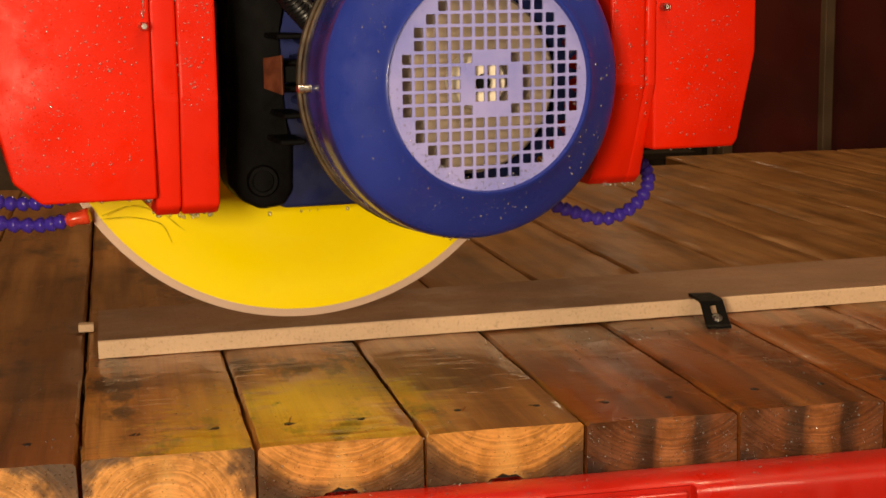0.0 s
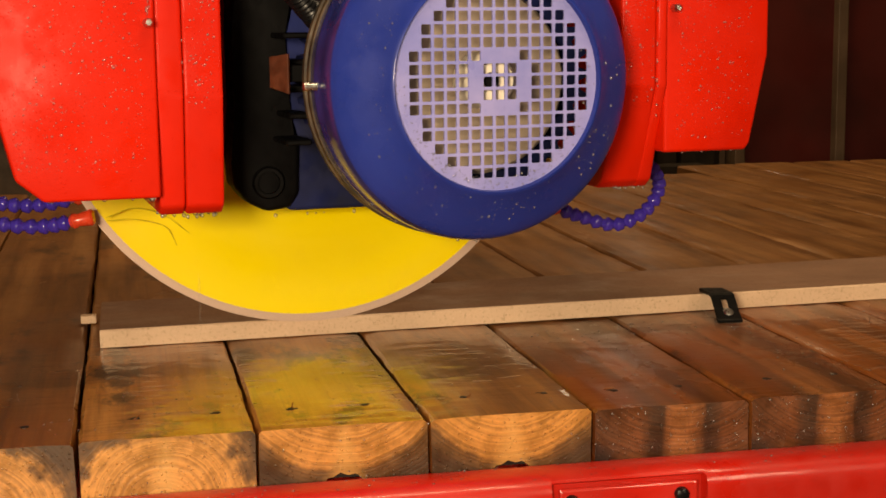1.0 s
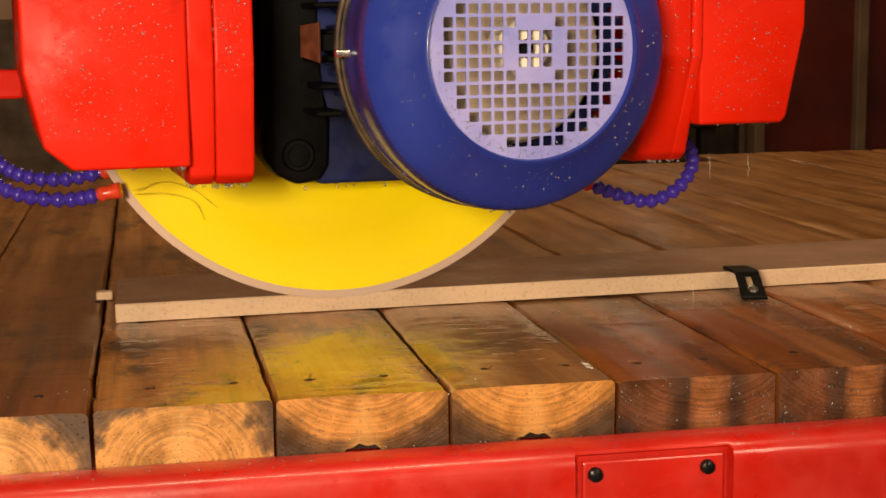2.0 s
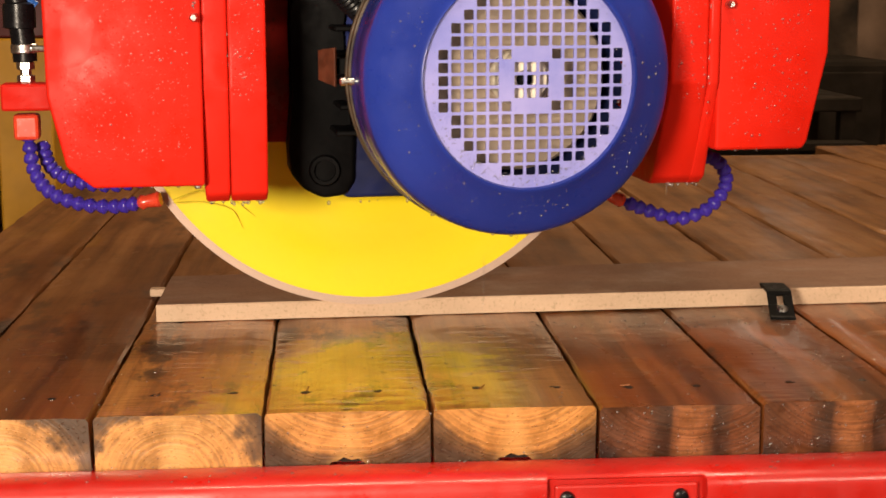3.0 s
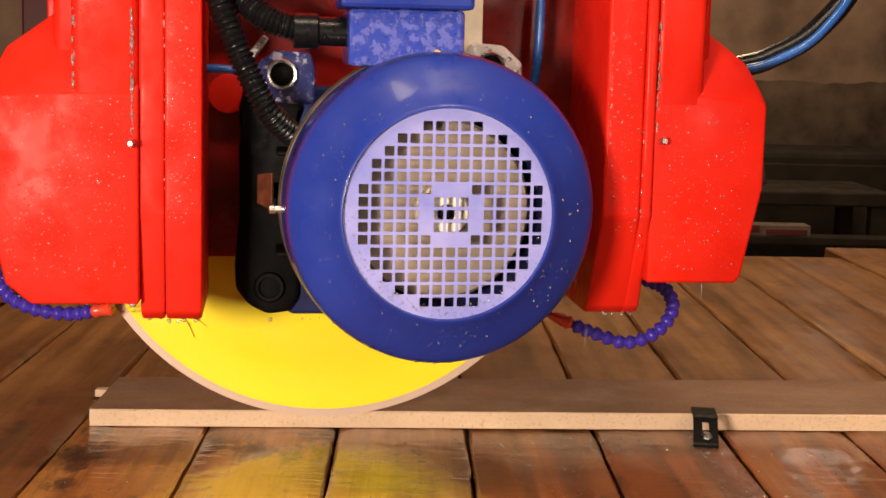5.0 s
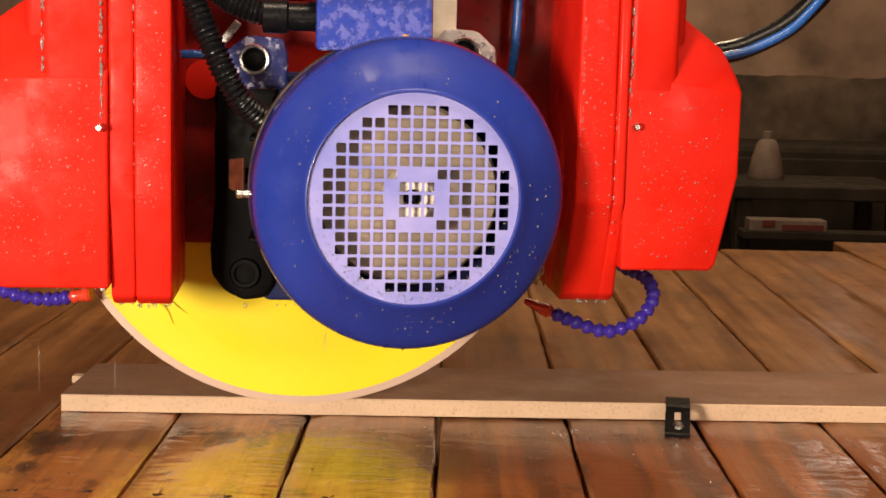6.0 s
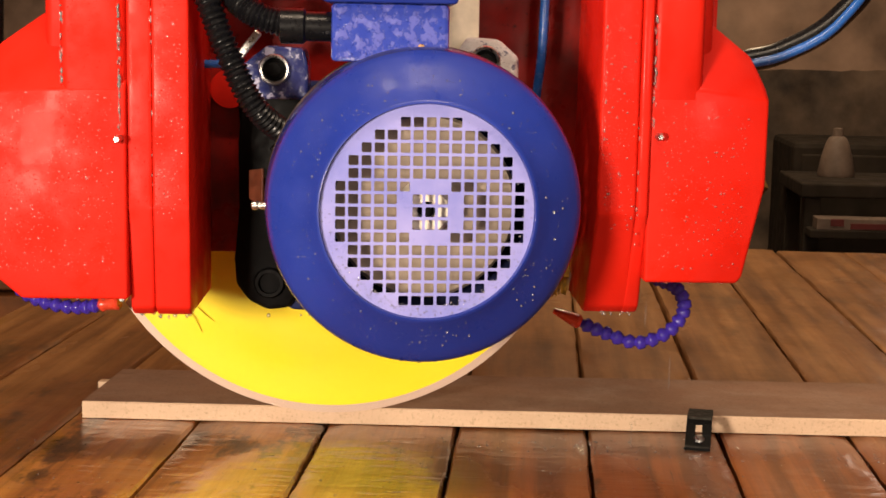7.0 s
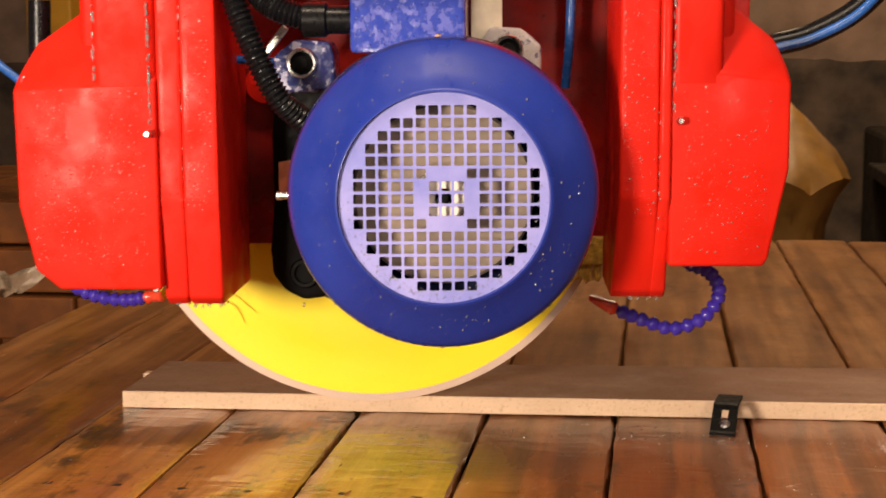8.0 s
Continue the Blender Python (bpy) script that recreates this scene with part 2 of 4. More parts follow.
def stone(name, base, dark, light, rough, wet):
    m, n, l, p = material(name)
    v = coords(n, l)
    sp = noise_tex(n, l, v, 260.0, 3, 0.7)
    c = ramp(n, l, sp, [(0.3, dark), (0.45, base), (0.62, base), (0.75, light)])
    big = noise_tex(n, l, coords(n, l, (4, 9, 9)), 1.6, 4)
    c = mix(n, l, 0.5, c, ramp(n, l, big, [(0.3, grey(0.65)), (0.7, grey(1.15))]), "MULTIPLY")
    l.new(c, p.inputs["Base Color"])
    l.new(ramp(n, l, noise_tex(n, l, v, 14.0, 4), [(0.35, grey(rough * 0.6)), (0.65, grey(rough * 1.3))]), p.inputs["Roughness"])
    p.inputs["Coat Weight"].default_value, p.inputs["Coat Roughness"].default_value = wet, 0.25
    p.inputs["Specular IOR Level"].default_value = 0.12
    bump(n, l, sp, 0.2, 0.0006, p)
    return m


RED = paint("wet_red_paint", (0.66, 0.016, 0.006), (0.52, 0.010, 0.004), 0.52, 210, 0.010, 0.5, 6.0, 0.13)
# Black patches paint in both slurry stain and the motor's shadow.
RED_GRIME_SHADE = paint("slurry_and_shade_red_paint", (0.36, 0.010, 0.005), (0.022, 0.003, 0.003), 0.45, 200, 0.12, 0.8, 8.0, 0.2)
RED_RAIL = paint("red_rail_paint", (0.52, 0.012, 0.007), (0.32, 0.008, 0.005), 0.42, 260, 0.3)
BLUE = paint("wet_blue_paint", (0.0185, 0.040, 0.305), (0.013, 0.028, 0.22), 0.42, 230, 0.12, 0.5, 6.0, 0.22)
# Paler flakes stand for chips and for wet glints painted into the blue.
BLUE_CHIP_GLINT = chipped("chips_and_glints_blue_paint", (0.030, 0.055, 0.36), (0.075, 0.09, 0.42), 0.51, 80.0)
LUG_PALE = chipped("bare_flaked_metal", (0.50, 0.46, 0.46), (0.12, 0.11, 0.17), 0.55, 90.0)
LUG_CHIP = chipped("flaked_lug_paint", (0.020, 0.026, 0.11), (0.33, 0.32, 0.46), 0.55, 90.0)
# Grille blue made paler: the glare on it is put into the colour.
BLUE_PALE = paint("glare_blue_grille_paint", (0.31, 0.30, 0.66), (0.17, 0.19, 0.56), 0.4, 260, 0.35, 0.5, 13.0)
BLUE_DARK = paint("dark_blue_cast_paint", (0.012, 0.022, 0.13), (0.003, 0.004, 0.012), 0.6, 200, 0.03, 0.5, 6.0, 0.25)
BLUE_SIDE = paint("darker_blue_side_paint", (0.018, 0.026, 0.17), (0.010, 0.008, 0.030), 0.3, 200, 0.4, 0.8, 16.0, 0.4)
BLACK = plain("near_black_casting", (0.0028, 0.0026, 0.0028), 0.55, 0, 60, 0.4, 0.3, 0.09)
SLURRY = plain("dried_yellow_slurry", (0.050, 0.031, 0.016), 0.6, 0, 38, 0.97, 0.4)
RUBBER = plain("black_rubber", (0.005, 0.005, 0.006), 0.3, 0, 90, 0.25, 0.15, 0.22)
STEEL = plain("zinc_plated_steel", (0.55, 0.54, 0.52), 0.3, 1.0, 120, 0.2)
BRASS = plain("brass", (0.62, 0.36, 0.15), 0.35, 1.0, 90, 0.25)
COPPER = plain("copper_rust", (0.11, 0.03, 0.013), 0.5, 0.3, 60, 0.5)
HUB = plain("cream_fan_hub", (0.78, 0.70, 0.56), 0.5, 0, 60, 0.12)
STREAM = plain("dirty_water_streak", (0.80, 0.62, 0.04), 0.2, 0, 120, 0.4)
BRISTLE = plain("yellow_brush_bristle", (0.42, 0.24, 0.03), 0.6, 0, 200, 0.6)
FAN = plain("dusty_fan_plastic", (0.42, 0.33, 0.25), 0.6, 0, 30, 0.2)
VIOLET = plain("violet_hose_plastic", (0.05, 0.028, 0.36), 0.22, 0, 50, 0.2, 0.05)
NOZZLE = plain("red_hose_plastic", (0.70, 0.06, 0.025), 0.25, 0, 50, 0.2, 0.05)
TUBE = plain("blue_air_tube", (0.018, 0.10, 0.38), 0.25, 0, 50, 0.1, 0.05)
YELLOW = paint("blade_yellow", (0.95, 0.76, 0.012), (0.90, 0.68, 0.010), 0.35, 180, 0.15, 0.1)
RIM = plain("diamond_rim_metal", (0.58, 0.42, 0.33), 0.5, 0.2, 300, 0.2)
TIMBER_NEW = wood_top("wet_golden_timber", (0.15, 0.058, 0.016), (0.35, 0.145, 0.036), (0.53, 0.245, 0.065), 0.56, False, 0.8, 0.6)
TIMBER_OLD = wood_top("wet_brown_timber", (0.085, 0.029, 0.010), (0.18, 0.062, 0.016), (0.28, 0.103, 0.028), 0.60, True, 0.8, 0.8)
TIMBER_MID = wood_top("wet_stained_timber", (0.085, 0.030, 0.010), (0.19, 0.070, 0.020), (0.30, 0.118, 0.033), 0.55, False, 0.45, 0.45)
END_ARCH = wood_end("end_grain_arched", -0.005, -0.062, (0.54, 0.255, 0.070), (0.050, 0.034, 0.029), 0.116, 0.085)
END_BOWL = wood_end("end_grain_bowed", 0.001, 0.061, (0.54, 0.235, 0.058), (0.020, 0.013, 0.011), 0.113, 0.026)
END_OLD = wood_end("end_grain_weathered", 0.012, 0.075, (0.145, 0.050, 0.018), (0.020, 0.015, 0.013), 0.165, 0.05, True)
STONE_TOP = stone("wet_stone_top", (0.25, 0.142, 0.092), (0.18, 0.100, 0.063), (0.32, 0.190, 0.125), 0.8, 0.0)
STONE_EDGE = stone("sawn_stone_edge", (0.66, 0.47, 0.32), (0.48, 0.33, 0.21), (0.76, 0.58, 0.43), 0.6, 0.15)
NAIL = plain("rusty_nail", (0.03, 0.022, 0.018), 0.45, 0.5, 200, 0.4)
WALL = plain("stained_plaster", (0.25, 0.165, 0.118), 0.85, 0, 3.2, 0.6, 0.3)
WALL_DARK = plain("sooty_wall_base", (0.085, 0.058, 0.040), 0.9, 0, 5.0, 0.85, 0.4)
MAROON = plain("dark_red_sheet_metal", (0.085, 0.008, 0.007), 0.5, 0, 3.0, 0.4)
OCHRE = plain("ochre_paint", (0.60, 0.30, 0.016), 0.5, 0, 7.0, 0.18, 0.15)
FLOOR = plain("wet_concrete_floor", (0.13, 0.085, 0.055), 0.5, 0, 3.0, 0.5, 0.4)
DARK = plain("dark_machine_paint", (0.024, 0.018, 0.013), 0.8, 0, 8.0, 0.4, 0.15, 0.2)
WHITE = plain("dirty_white_plastic", (0.55, 0.48, 0.42), 0.5, 0, 20.0, 0.2)
CARD = plain("dusty_card", (0.14, 0.10, 0.078), 0.7, 0, 20.0, 0.3)
TARP = plain("dark_ochre_tarpaulin", (0.27, 0.135, 0.026), 0.5, 0, 9.0, 0.4, 0.6)
PINE = plain("orange_boards", (0.20, 0.066, 0.014), 0.6, 0, 7.0, 0.55, 0.3)
FILM, fn, fl, fp = material("clear_plastic_film")
fp.inputs["Base Color"].default_value = (0.75, 0.66, 0.55, 1)
fp.inputs["Transmission Weight"].default_value, fp.inputs["Roughness"].default_value, fp.inputs["IOR"].default_value = 0.75, 0.22, 1.2
GLASS, gn, gl, gp = material("water")
clear, shine, milk = gn.new("ShaderNodeBsdfTransparent"), gn.new("ShaderNodeBsdfGlossy"), gn.new("ShaderNodeBsdfDiffuse")
shine.inputs["Roughness"].default_value = 0.12
milk.inputs["Color"].default_value = (0.85, 0.82, 0.8, 1)
rimlight = gn.new("ShaderNodeFresnel")
rimlight.inputs["IOR"].default_value = 1.6
haze, body = gn.new("ShaderNodeMixShader"), gn.new("ShaderNodeMixShader")
haze.inputs[0].default_value = 0.12
gl.new(clear.outputs[0], haze.inputs[1])
gl.new(milk.outputs[0], haze.inputs[2])
gl.new(rimlight.outputs[0], body.inputs[0])
gl.new(haze.outputs[0], body.inputs[1])
gl.new(shine.outputs[0], body.inputs[2])
gl.new(body.outputs[0], gn["Material Output"].inputs["Surface"])


# ---------------------------------------------------------------- mesh tools
def part(name, bm, mats, parent=None, label="", smooth=False):
    """Links a bmesh as one mesh object, under parent where one is given."""
    me = bpy.data.meshes.new(name)
    for m in mats if isinstance(mats, (list, tuple)) else [mats]:
        me.materials.append(m)
    bmesh.ops.recalc_face_normals(bm, faces=bm.faces)
    if smooth:
        for f in bm.faces:
            f.smooth = True
        for e in bm.edges:
            e.smooth = len(e.link_faces) == 2 and e.calc_face_angle(0) < 0.7
    bm.to_mesh(me)
    bm.free()
    ob = new(name, me)
    if parent is not None:
        ob.parent = parent
    return tagged(ob, label) if label else ob


def box(bm, lo, hi, bevel=0.0, segments=2):
    vs = bmesh.ops.create_cube(bm, size=1)["verts"]
    for v in vs:
        v.co = Vector([lo[i] if v.co[i] < 0 else hi[i] for i in range(3)])
    if bevel:
        es = list({e for v in vs for e in v.link_edges})
        bmesh.ops.bevel(bm, geom=es, offset=bevel, segments=segments, profile=0.5, affect="EDGES")
    return bm


def box_bm(lo, hi, bevel=0.0, segments=2):
    return box(bmesh.new(), lo, hi, bevel, segments)


def lathe(profile, axis="y", centre=(0, 0, 0), n=48, bm=None, closed=False):
    """Turns a profile of (radius, height) rows round an axis."""
    bm = bm or bmesh.new()
    rings = []
    for r, h in profile:
        ring = []
        for k in range(n):
            a = 2 * math.pi * k / n
            u, w = r * math.cos(a), r * math.sin(a)
            co = {"y": (u, h, w), "z": (u, w, h), "x": (h, u, w)}[axis]
            ring.append(bm.verts.new(Vector(co) + Vector(centre)))
        rings.append(ring)
    for a, b in zip(rings, rings[1:]):
        for k in range(n):
            bm.faces.new((a[k], a[(k + 1) % n], b[(k + 1) % n], b[k]))
    if closed:
        for k in range(n):
            bm.faces.new((rings[-1][k], rings[-1][(k + 1) % n], rings[0][(k + 1) % n], rings[0][k]))
    else:
        for ring in (rings[0], rings[-1]):
            bm.faces.new(ring)
    return bm


def prism(outline, y0, y1, bevel=0.0, bm=None, segments=3):
    """An outline of (x, z) points pushed from y0 to y1."""
    bm = bm or bmesh.new()
    a = [bm.verts.new((x, y0, z)) for x, z in outline]
    b = [bm.verts.new((x, y1, z)) for x, z in outline]
    fs = [bm.faces.new(a), bm.faces.new(b[::-1])]
    for i in range(len(a)):
        j = (i + 1) % len(a)
        fs.append(bm.faces.new((a[j], a[i], b[i], b[j])))
    if bevel:
        bmesh.ops.bevel(bm, geom=list({e for f in fs for e in f.edges}), offset=bevel, segments=segments, profile=0.5, affect="EDGES")
    return bm


def curve_points(points, n):
    """n + 1 points on a smooth line through the given ones."""
    P = [Vector(p) for p in points]
    P = [2 * P[0] - P[1], *P, 2 * P[-1] - P[-2]]
    out = []
    spans = len(P) - 3
    for k in range(n + 1):
        s = min(k * spans / n, spans - 1e-6)
        i, u = int(s), s - int(s)
        a, b, c, d = P[i:i + 4]
        out.append(0.5 * (2 * b + (c - a) * u + (2 * a - 5 * b + 4 * c - d) * u * u + (3 * b - a - 3 * c + d) * u ** 3))
    return out


def tube(points, radius, n=60, sides=14, ribs=0, depth=0.0, bm=None):
    """A round tube along a smooth line; ribs: rings along it."""
    bm = bm or bmesh.new()
    pts = curve_points(points, n)
    rings = []
    up = Vector((0.13, 0.97, 0.21))
    for k, p in enumerate(pts):
        t = (pts[min(k + 1, n)] - pts[max(k - 1, 0)]).normalized()
        u = t.cross(up).normalized()
        w = t.cross(u)
        r = radius + (depth * math.cos(2 * math.pi * ribs * k / n) if ribs else 0)
        rings.append([bm.verts.new(p + r * (math.cos(2 * math.pi * s / sides) * u + math.sin(2 * math.pi * s / sides) * w)) for s in range(sides)])
    for a, b in zip(rings, rings[1:]):
        for s in range(sides):
            bm.faces.new((a[s], a[(s + 1) % sides], b[(s + 1) % sides], b[s]))
    bm.faces.new(rings[0])
    bm.faces.new(rings[-1])
    return bm


def thing(name, label, category, m=None, group="", kind=""):
    ob = new(name)
    if m is not None:
        ob.matrix_basis = m
    return tagged(ob, label, category, group, kind)


def hex_bolt(parent, x, y, z, r=0.006, h=0.006, material_=None):
    """A bolt whose head points to -y."""
    bm = lathe([(r * 0.6, -h * 1.25), (r * 0.95, -h), (r, -h * 0.8), (r, 0)], "y", (x, y, z), 6)
    return part("bolt", bm, material_ or STEEL, parent)


# ---------------------------------------------------------------- room
def room():
    floor = part("floor", box_bm((-3.2, -3.2, -0.97), (3.6, 4.6, -0.87)), FLOOR)
    tagged(floor, "dark wet concrete workshop floor", "floor", kind="structure")
    north = part("wall_north", box_bm((-3.2, 4.4, -0.87), (3.6, 4.6, 2.8)), WALL)
    tagged(north, "stained beige plaster wall behind the saw", "wall", kind="structure")
    for name, lo, hi in (("wall_south", (-3.2, -3.4, -0.87), (3.6, -3.2, 2.8)), ("wall_west", (-3.4, -3.4, -0.87), (-3.2, 4.6, 2.8)),
                         ("wall_east", (3.6, -3.4, -0.87), (3.8, 4.6, 2.8))):
        tagged(part(name, box_bm(lo, hi), WALL), "plain brown plaster workshop wall", "wall", kind="structure")
    tagged(part("ceiling", box_bm((-3.4, -3.4, 2.8), (3.8, 4.6, 2.9)), WALL), "plain dim workshop ceiling", "ceiling", kind="structure")
    rng = random.Random(8)
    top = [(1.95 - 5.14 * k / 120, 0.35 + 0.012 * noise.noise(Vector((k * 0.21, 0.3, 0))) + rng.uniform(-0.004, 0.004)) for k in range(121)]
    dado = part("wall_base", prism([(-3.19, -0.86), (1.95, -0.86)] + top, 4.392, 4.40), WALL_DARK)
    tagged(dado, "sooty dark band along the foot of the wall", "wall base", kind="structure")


room()


def red_partition():
    p = thing("sheet_metal_partition", "dark red sheet metal partition with brown battens", "partition", pose(0, 0, 0))
    for k in range(4):
        part("panel", box_bm((1.98 + k * 0.4, 3.9, -0.86), (2.37 + k * 0.4, 3.94, 2.4), 0.004), MAROON, p)
        part("batten", box_bm((1.945 + k * 0.4, 3.86, -0.87), (1.985 + k * 0.4, 3.96, 2.4), 0.004), FLOOR, p)
    part("foot_rail", box_bm((1.95, 3.84, -0.87), (3.58, 3.9, -0.60), 0.006), DARK, p)
    return p


red_partition()


def background_things():
    upright = thing("steel_upright", "steel upright painted ochre yellow with a red upper section", "post", pose(-0.855, 2.50, -0.87))
    part("column", box_bm((-0.070, 0, 0.002), (0.070, 0.36, 1.115), 0.006), OCHRE, upright)
    part("upper_section", box_bm((-0.066, 0.004, 1.116), (0.066, 0.352, 2.40), 0.006), MAROON, upright, "dull red painted upper section")
    part("base_plate", box_bm((-0.10, -0.03, 0), (0.10, 0.39, 0.018), 0.003), OCHRE, upright)
    post = part("steel_post", box_bm((-2.08, 4.22, -0.868), (-1.90, 4.34, 1.9), 0.006), OCHRE)
    tagged(post, "wide steel post painted ochre yellow against the wall", "post")
    stack = thing("timber_stack", "stack of orange-brown boards on the floor", "timber stack", pose(-1.46, 3.1, -0.87))
    rng = random.Random(3)
    for layer in range(7):
        for k in range(4):
            lo = -0.52 + k * 0.26
            b = part("board", box_bm((lo, -0.6, layer * 0.125 + (0.0 if layer == 0 else 0.002)), (lo + 0.245, 0.6, layer * 0.125 + 0.118), 0.006), PINE, stack)
            b.matrix_basis = pose(rng.uniform(-0.006, 0.006), rng.uniform(-0.05, 0.05), 0)
    cab = thing("machine_cabinet", "black machine cabinet against the wall", "cabinet", pose(1.50, 4.1, -0.87))
    part("body", box_bm((-0.40, -0.22, 0.06), (0.40, 0.24, 0.98), 0.02), DARK, cab)
    part("plinth", box_bm((-0.38, -0.20, 0.0), (0.38, 0.22, 0.06), 0.004), DARK, cab)
    part("door", box_bm((-0.37, -0.234, 0.10), (0.37, -0.221, 0.94), 0.006), DARK, cab)
    bench = thing("work_bench", "low grey bench before the black cabinet", "bench", pose(1.40, 3.55, -0.87))
    part("benchtop", box_bm((-0.36, -0.22, 0.845), (0.20, 0.22, 0.89), 0.006), DARK, bench)
    for x in (-0.32, 0.16):
        for y in (-0.18, 0.18):
            part("leg", box_bm((x - 0.025, y - 0.025, 0), (x + 0.025, y + 0.025, 0.8445), 0.003), DARK, bench)
    part("shelf", box_bm((-0.34, -0.30, 0.73), (0.19, -0.206, 0.755), 0.003), DARK, bench)
    bm = lathe([(0.058, 0.0), (0.060, 0.01), (0.048, 0.07), (0.036, 0.11), (0.028, 0.125), (0.018, 0.13), (0.016, 0.155), (0.004, 0.157)], "z", (0, 0, 0), 24)
    jug = part("plastic_funnel", bm, CARD, None, "", True)
    jug.matrix_basis = pose(1.195, 3.60, 0.0205)
    tagged(jug, "dirty grey-white plastic funnel standing on the bench", "funnel")
    box_ = thing("cardboard_strip", "low red and white box on the bench edge", "box", pose(1.18, 3.295, -0.1145))
    part("body", box_bm((-0.10, -0.04, 0), (0.14, 0.04, 0.035), 0.002), CARD, box_)
    part("red_label", box_bm((0.0, -0.043, 0.004), (0.13, -0.0405, 0.022), 0.0008), MAROON, box_)
    part("red_label", box_bm((-0.06, -0.043, 0.012), (-0.02, -0.0405, 0.034), 0.0008), MAROON, box_)
    # wrapped bundle
    bm = bmesh.new()
    bmesh.ops.create_icosphere(bm, subdivisions=4, radius=1.0)
    for v in bm.verts:
        f = 1 + 0.16 * noise.noise(v.co * 1.7) + 0.10 * noise.noise(v.co * 6.5)
        z = 0.56 + 0.56 * v.co.z
        r = float(np.interp(z, [0, 0.02, 0.70, 0.80, 0.90, 0.98, 1.06, 1.12], [0.14, 0.15, 0.12, 0.13, 0.19, 0.13, 0.06, 0.0]))
        flat = max(0.02, math.hypot(v.co.x, v.co.y))
        v.co = Vector((v.co.x / flat * r * f + 0.04 * (z - 0.6), v.co.y / flat * r * f, z))
    bundle = part("tarpaulin_sack", bm, TARP, None, "", True)
    bundle.matrix_basis = pose(0.700, 3.05, -0.8695)
    tagged(bundle, "tall sack of crumpled ochre tarpaulin on the floor", "sack")
    cord = part("cord", lathe([(0.121, 0.715), (0.128, 0.722), (0.121, 0.729)], "z", (0.004, 0, 0), 28, closed=True), PINE, bundle, "brown tie cord", True)
    # plastic sheet hanging over the table's edge
    bm = bmesh.new()
    n = 26
    grid = []
    for i in range(n + 1):
        row = []
        for j in range(n + 1):
            u, w = i / n, j / n
            d = noise.noise(Vector((u * 5, w * 5, 0.3))) * 0.035 + noise.noise(Vector((u * 13, w * 13, 2.3))) * 0.012
            row.append(bm.verts.new((-0.73 - 0.20 * u + d * 0.6, 0.78 + 0.40 * w + d, 0.02 + 0.05 * math.sin(u * 2.6) - 0.42 * u * u + d)))
        grid.append(row)
    for i in range(n):
        for j in range(n):
            bm.faces.new((grid[i][j], grid[i + 1][j], grid[i + 1][j + 1], grid[i][j + 1]))
    sheet = part("plastic_sheet", bm, FILM, None, "", True)
    sol = sheet.modifiers.new("thickness", "SOLIDIFY")
    sol.thickness = 0.0012
    tagged(sheet, "crumpled clear plastic sheet hanging off the table", "plastic sheet")


background_things()

# ---------------------------------------------------------------- table
table = thing("saw_table", "red steel saw table topped with heavy wet timber planks", "saw table", pose(0, 0, 0))
PITCH, THICK = 0.1495, 0.05


def plank_mesh(width, notch, seed, long):
    rng = random.Random(seed)
    w = width / 2
    out = [(-w, -THICK), (-w, -0.003), (-w + 0.003, 0)]
    out += [(-w + width * k / 6, 0) for k in range(1, 6)] + [(w - 0.003, 0), (w, -0.003), (w, -THICK)]
    if notch:
        out += [(0.016, -THICK), (0.014, -THICK + 0.003), (0.009, -THICK + 0.0065), (0.003, -THICK + 0.0055), (-0.004, -THICK + 0.008), (-0.010, -THICK + 0.0045), (-0.015, -THICK + 0.004), (-0.018, -THICK)]
    bm = bmesh.new()
    rings = []
    n = 46
    for k in range(n + 1):
        y = -0.007 + long * (k / n) ** 1.25
        ring = []
        for x, z in out:
            side = 1 if abs(x) > w - 0.004 else 0
            jx = (rng.uniform(-1, 1) * 0.0008) * side
            jz = (rng.uniform(-1, 1) * 0.0003) - side * abs(rng.gauss(0, 0.0006))
            ring.append(bm.verts.new((x + jx, y + (rng.uniform(0, 0.0015) if k == 0 else 0), min(z + jz, 0.0005) if z > -0.01 else z)))
        rings.append(ring)
    for a, b in zip(rings, rings[1:]):
        for i in range(len(out)):
            j = (i + 1) % len(out)
            bm.faces.new((a[j], a[i], b[i], b[j]))
    for ring in (rings[0], rings[-1]):
        f = bm.faces.new(ring)
        f.material_index = 1
    return bm


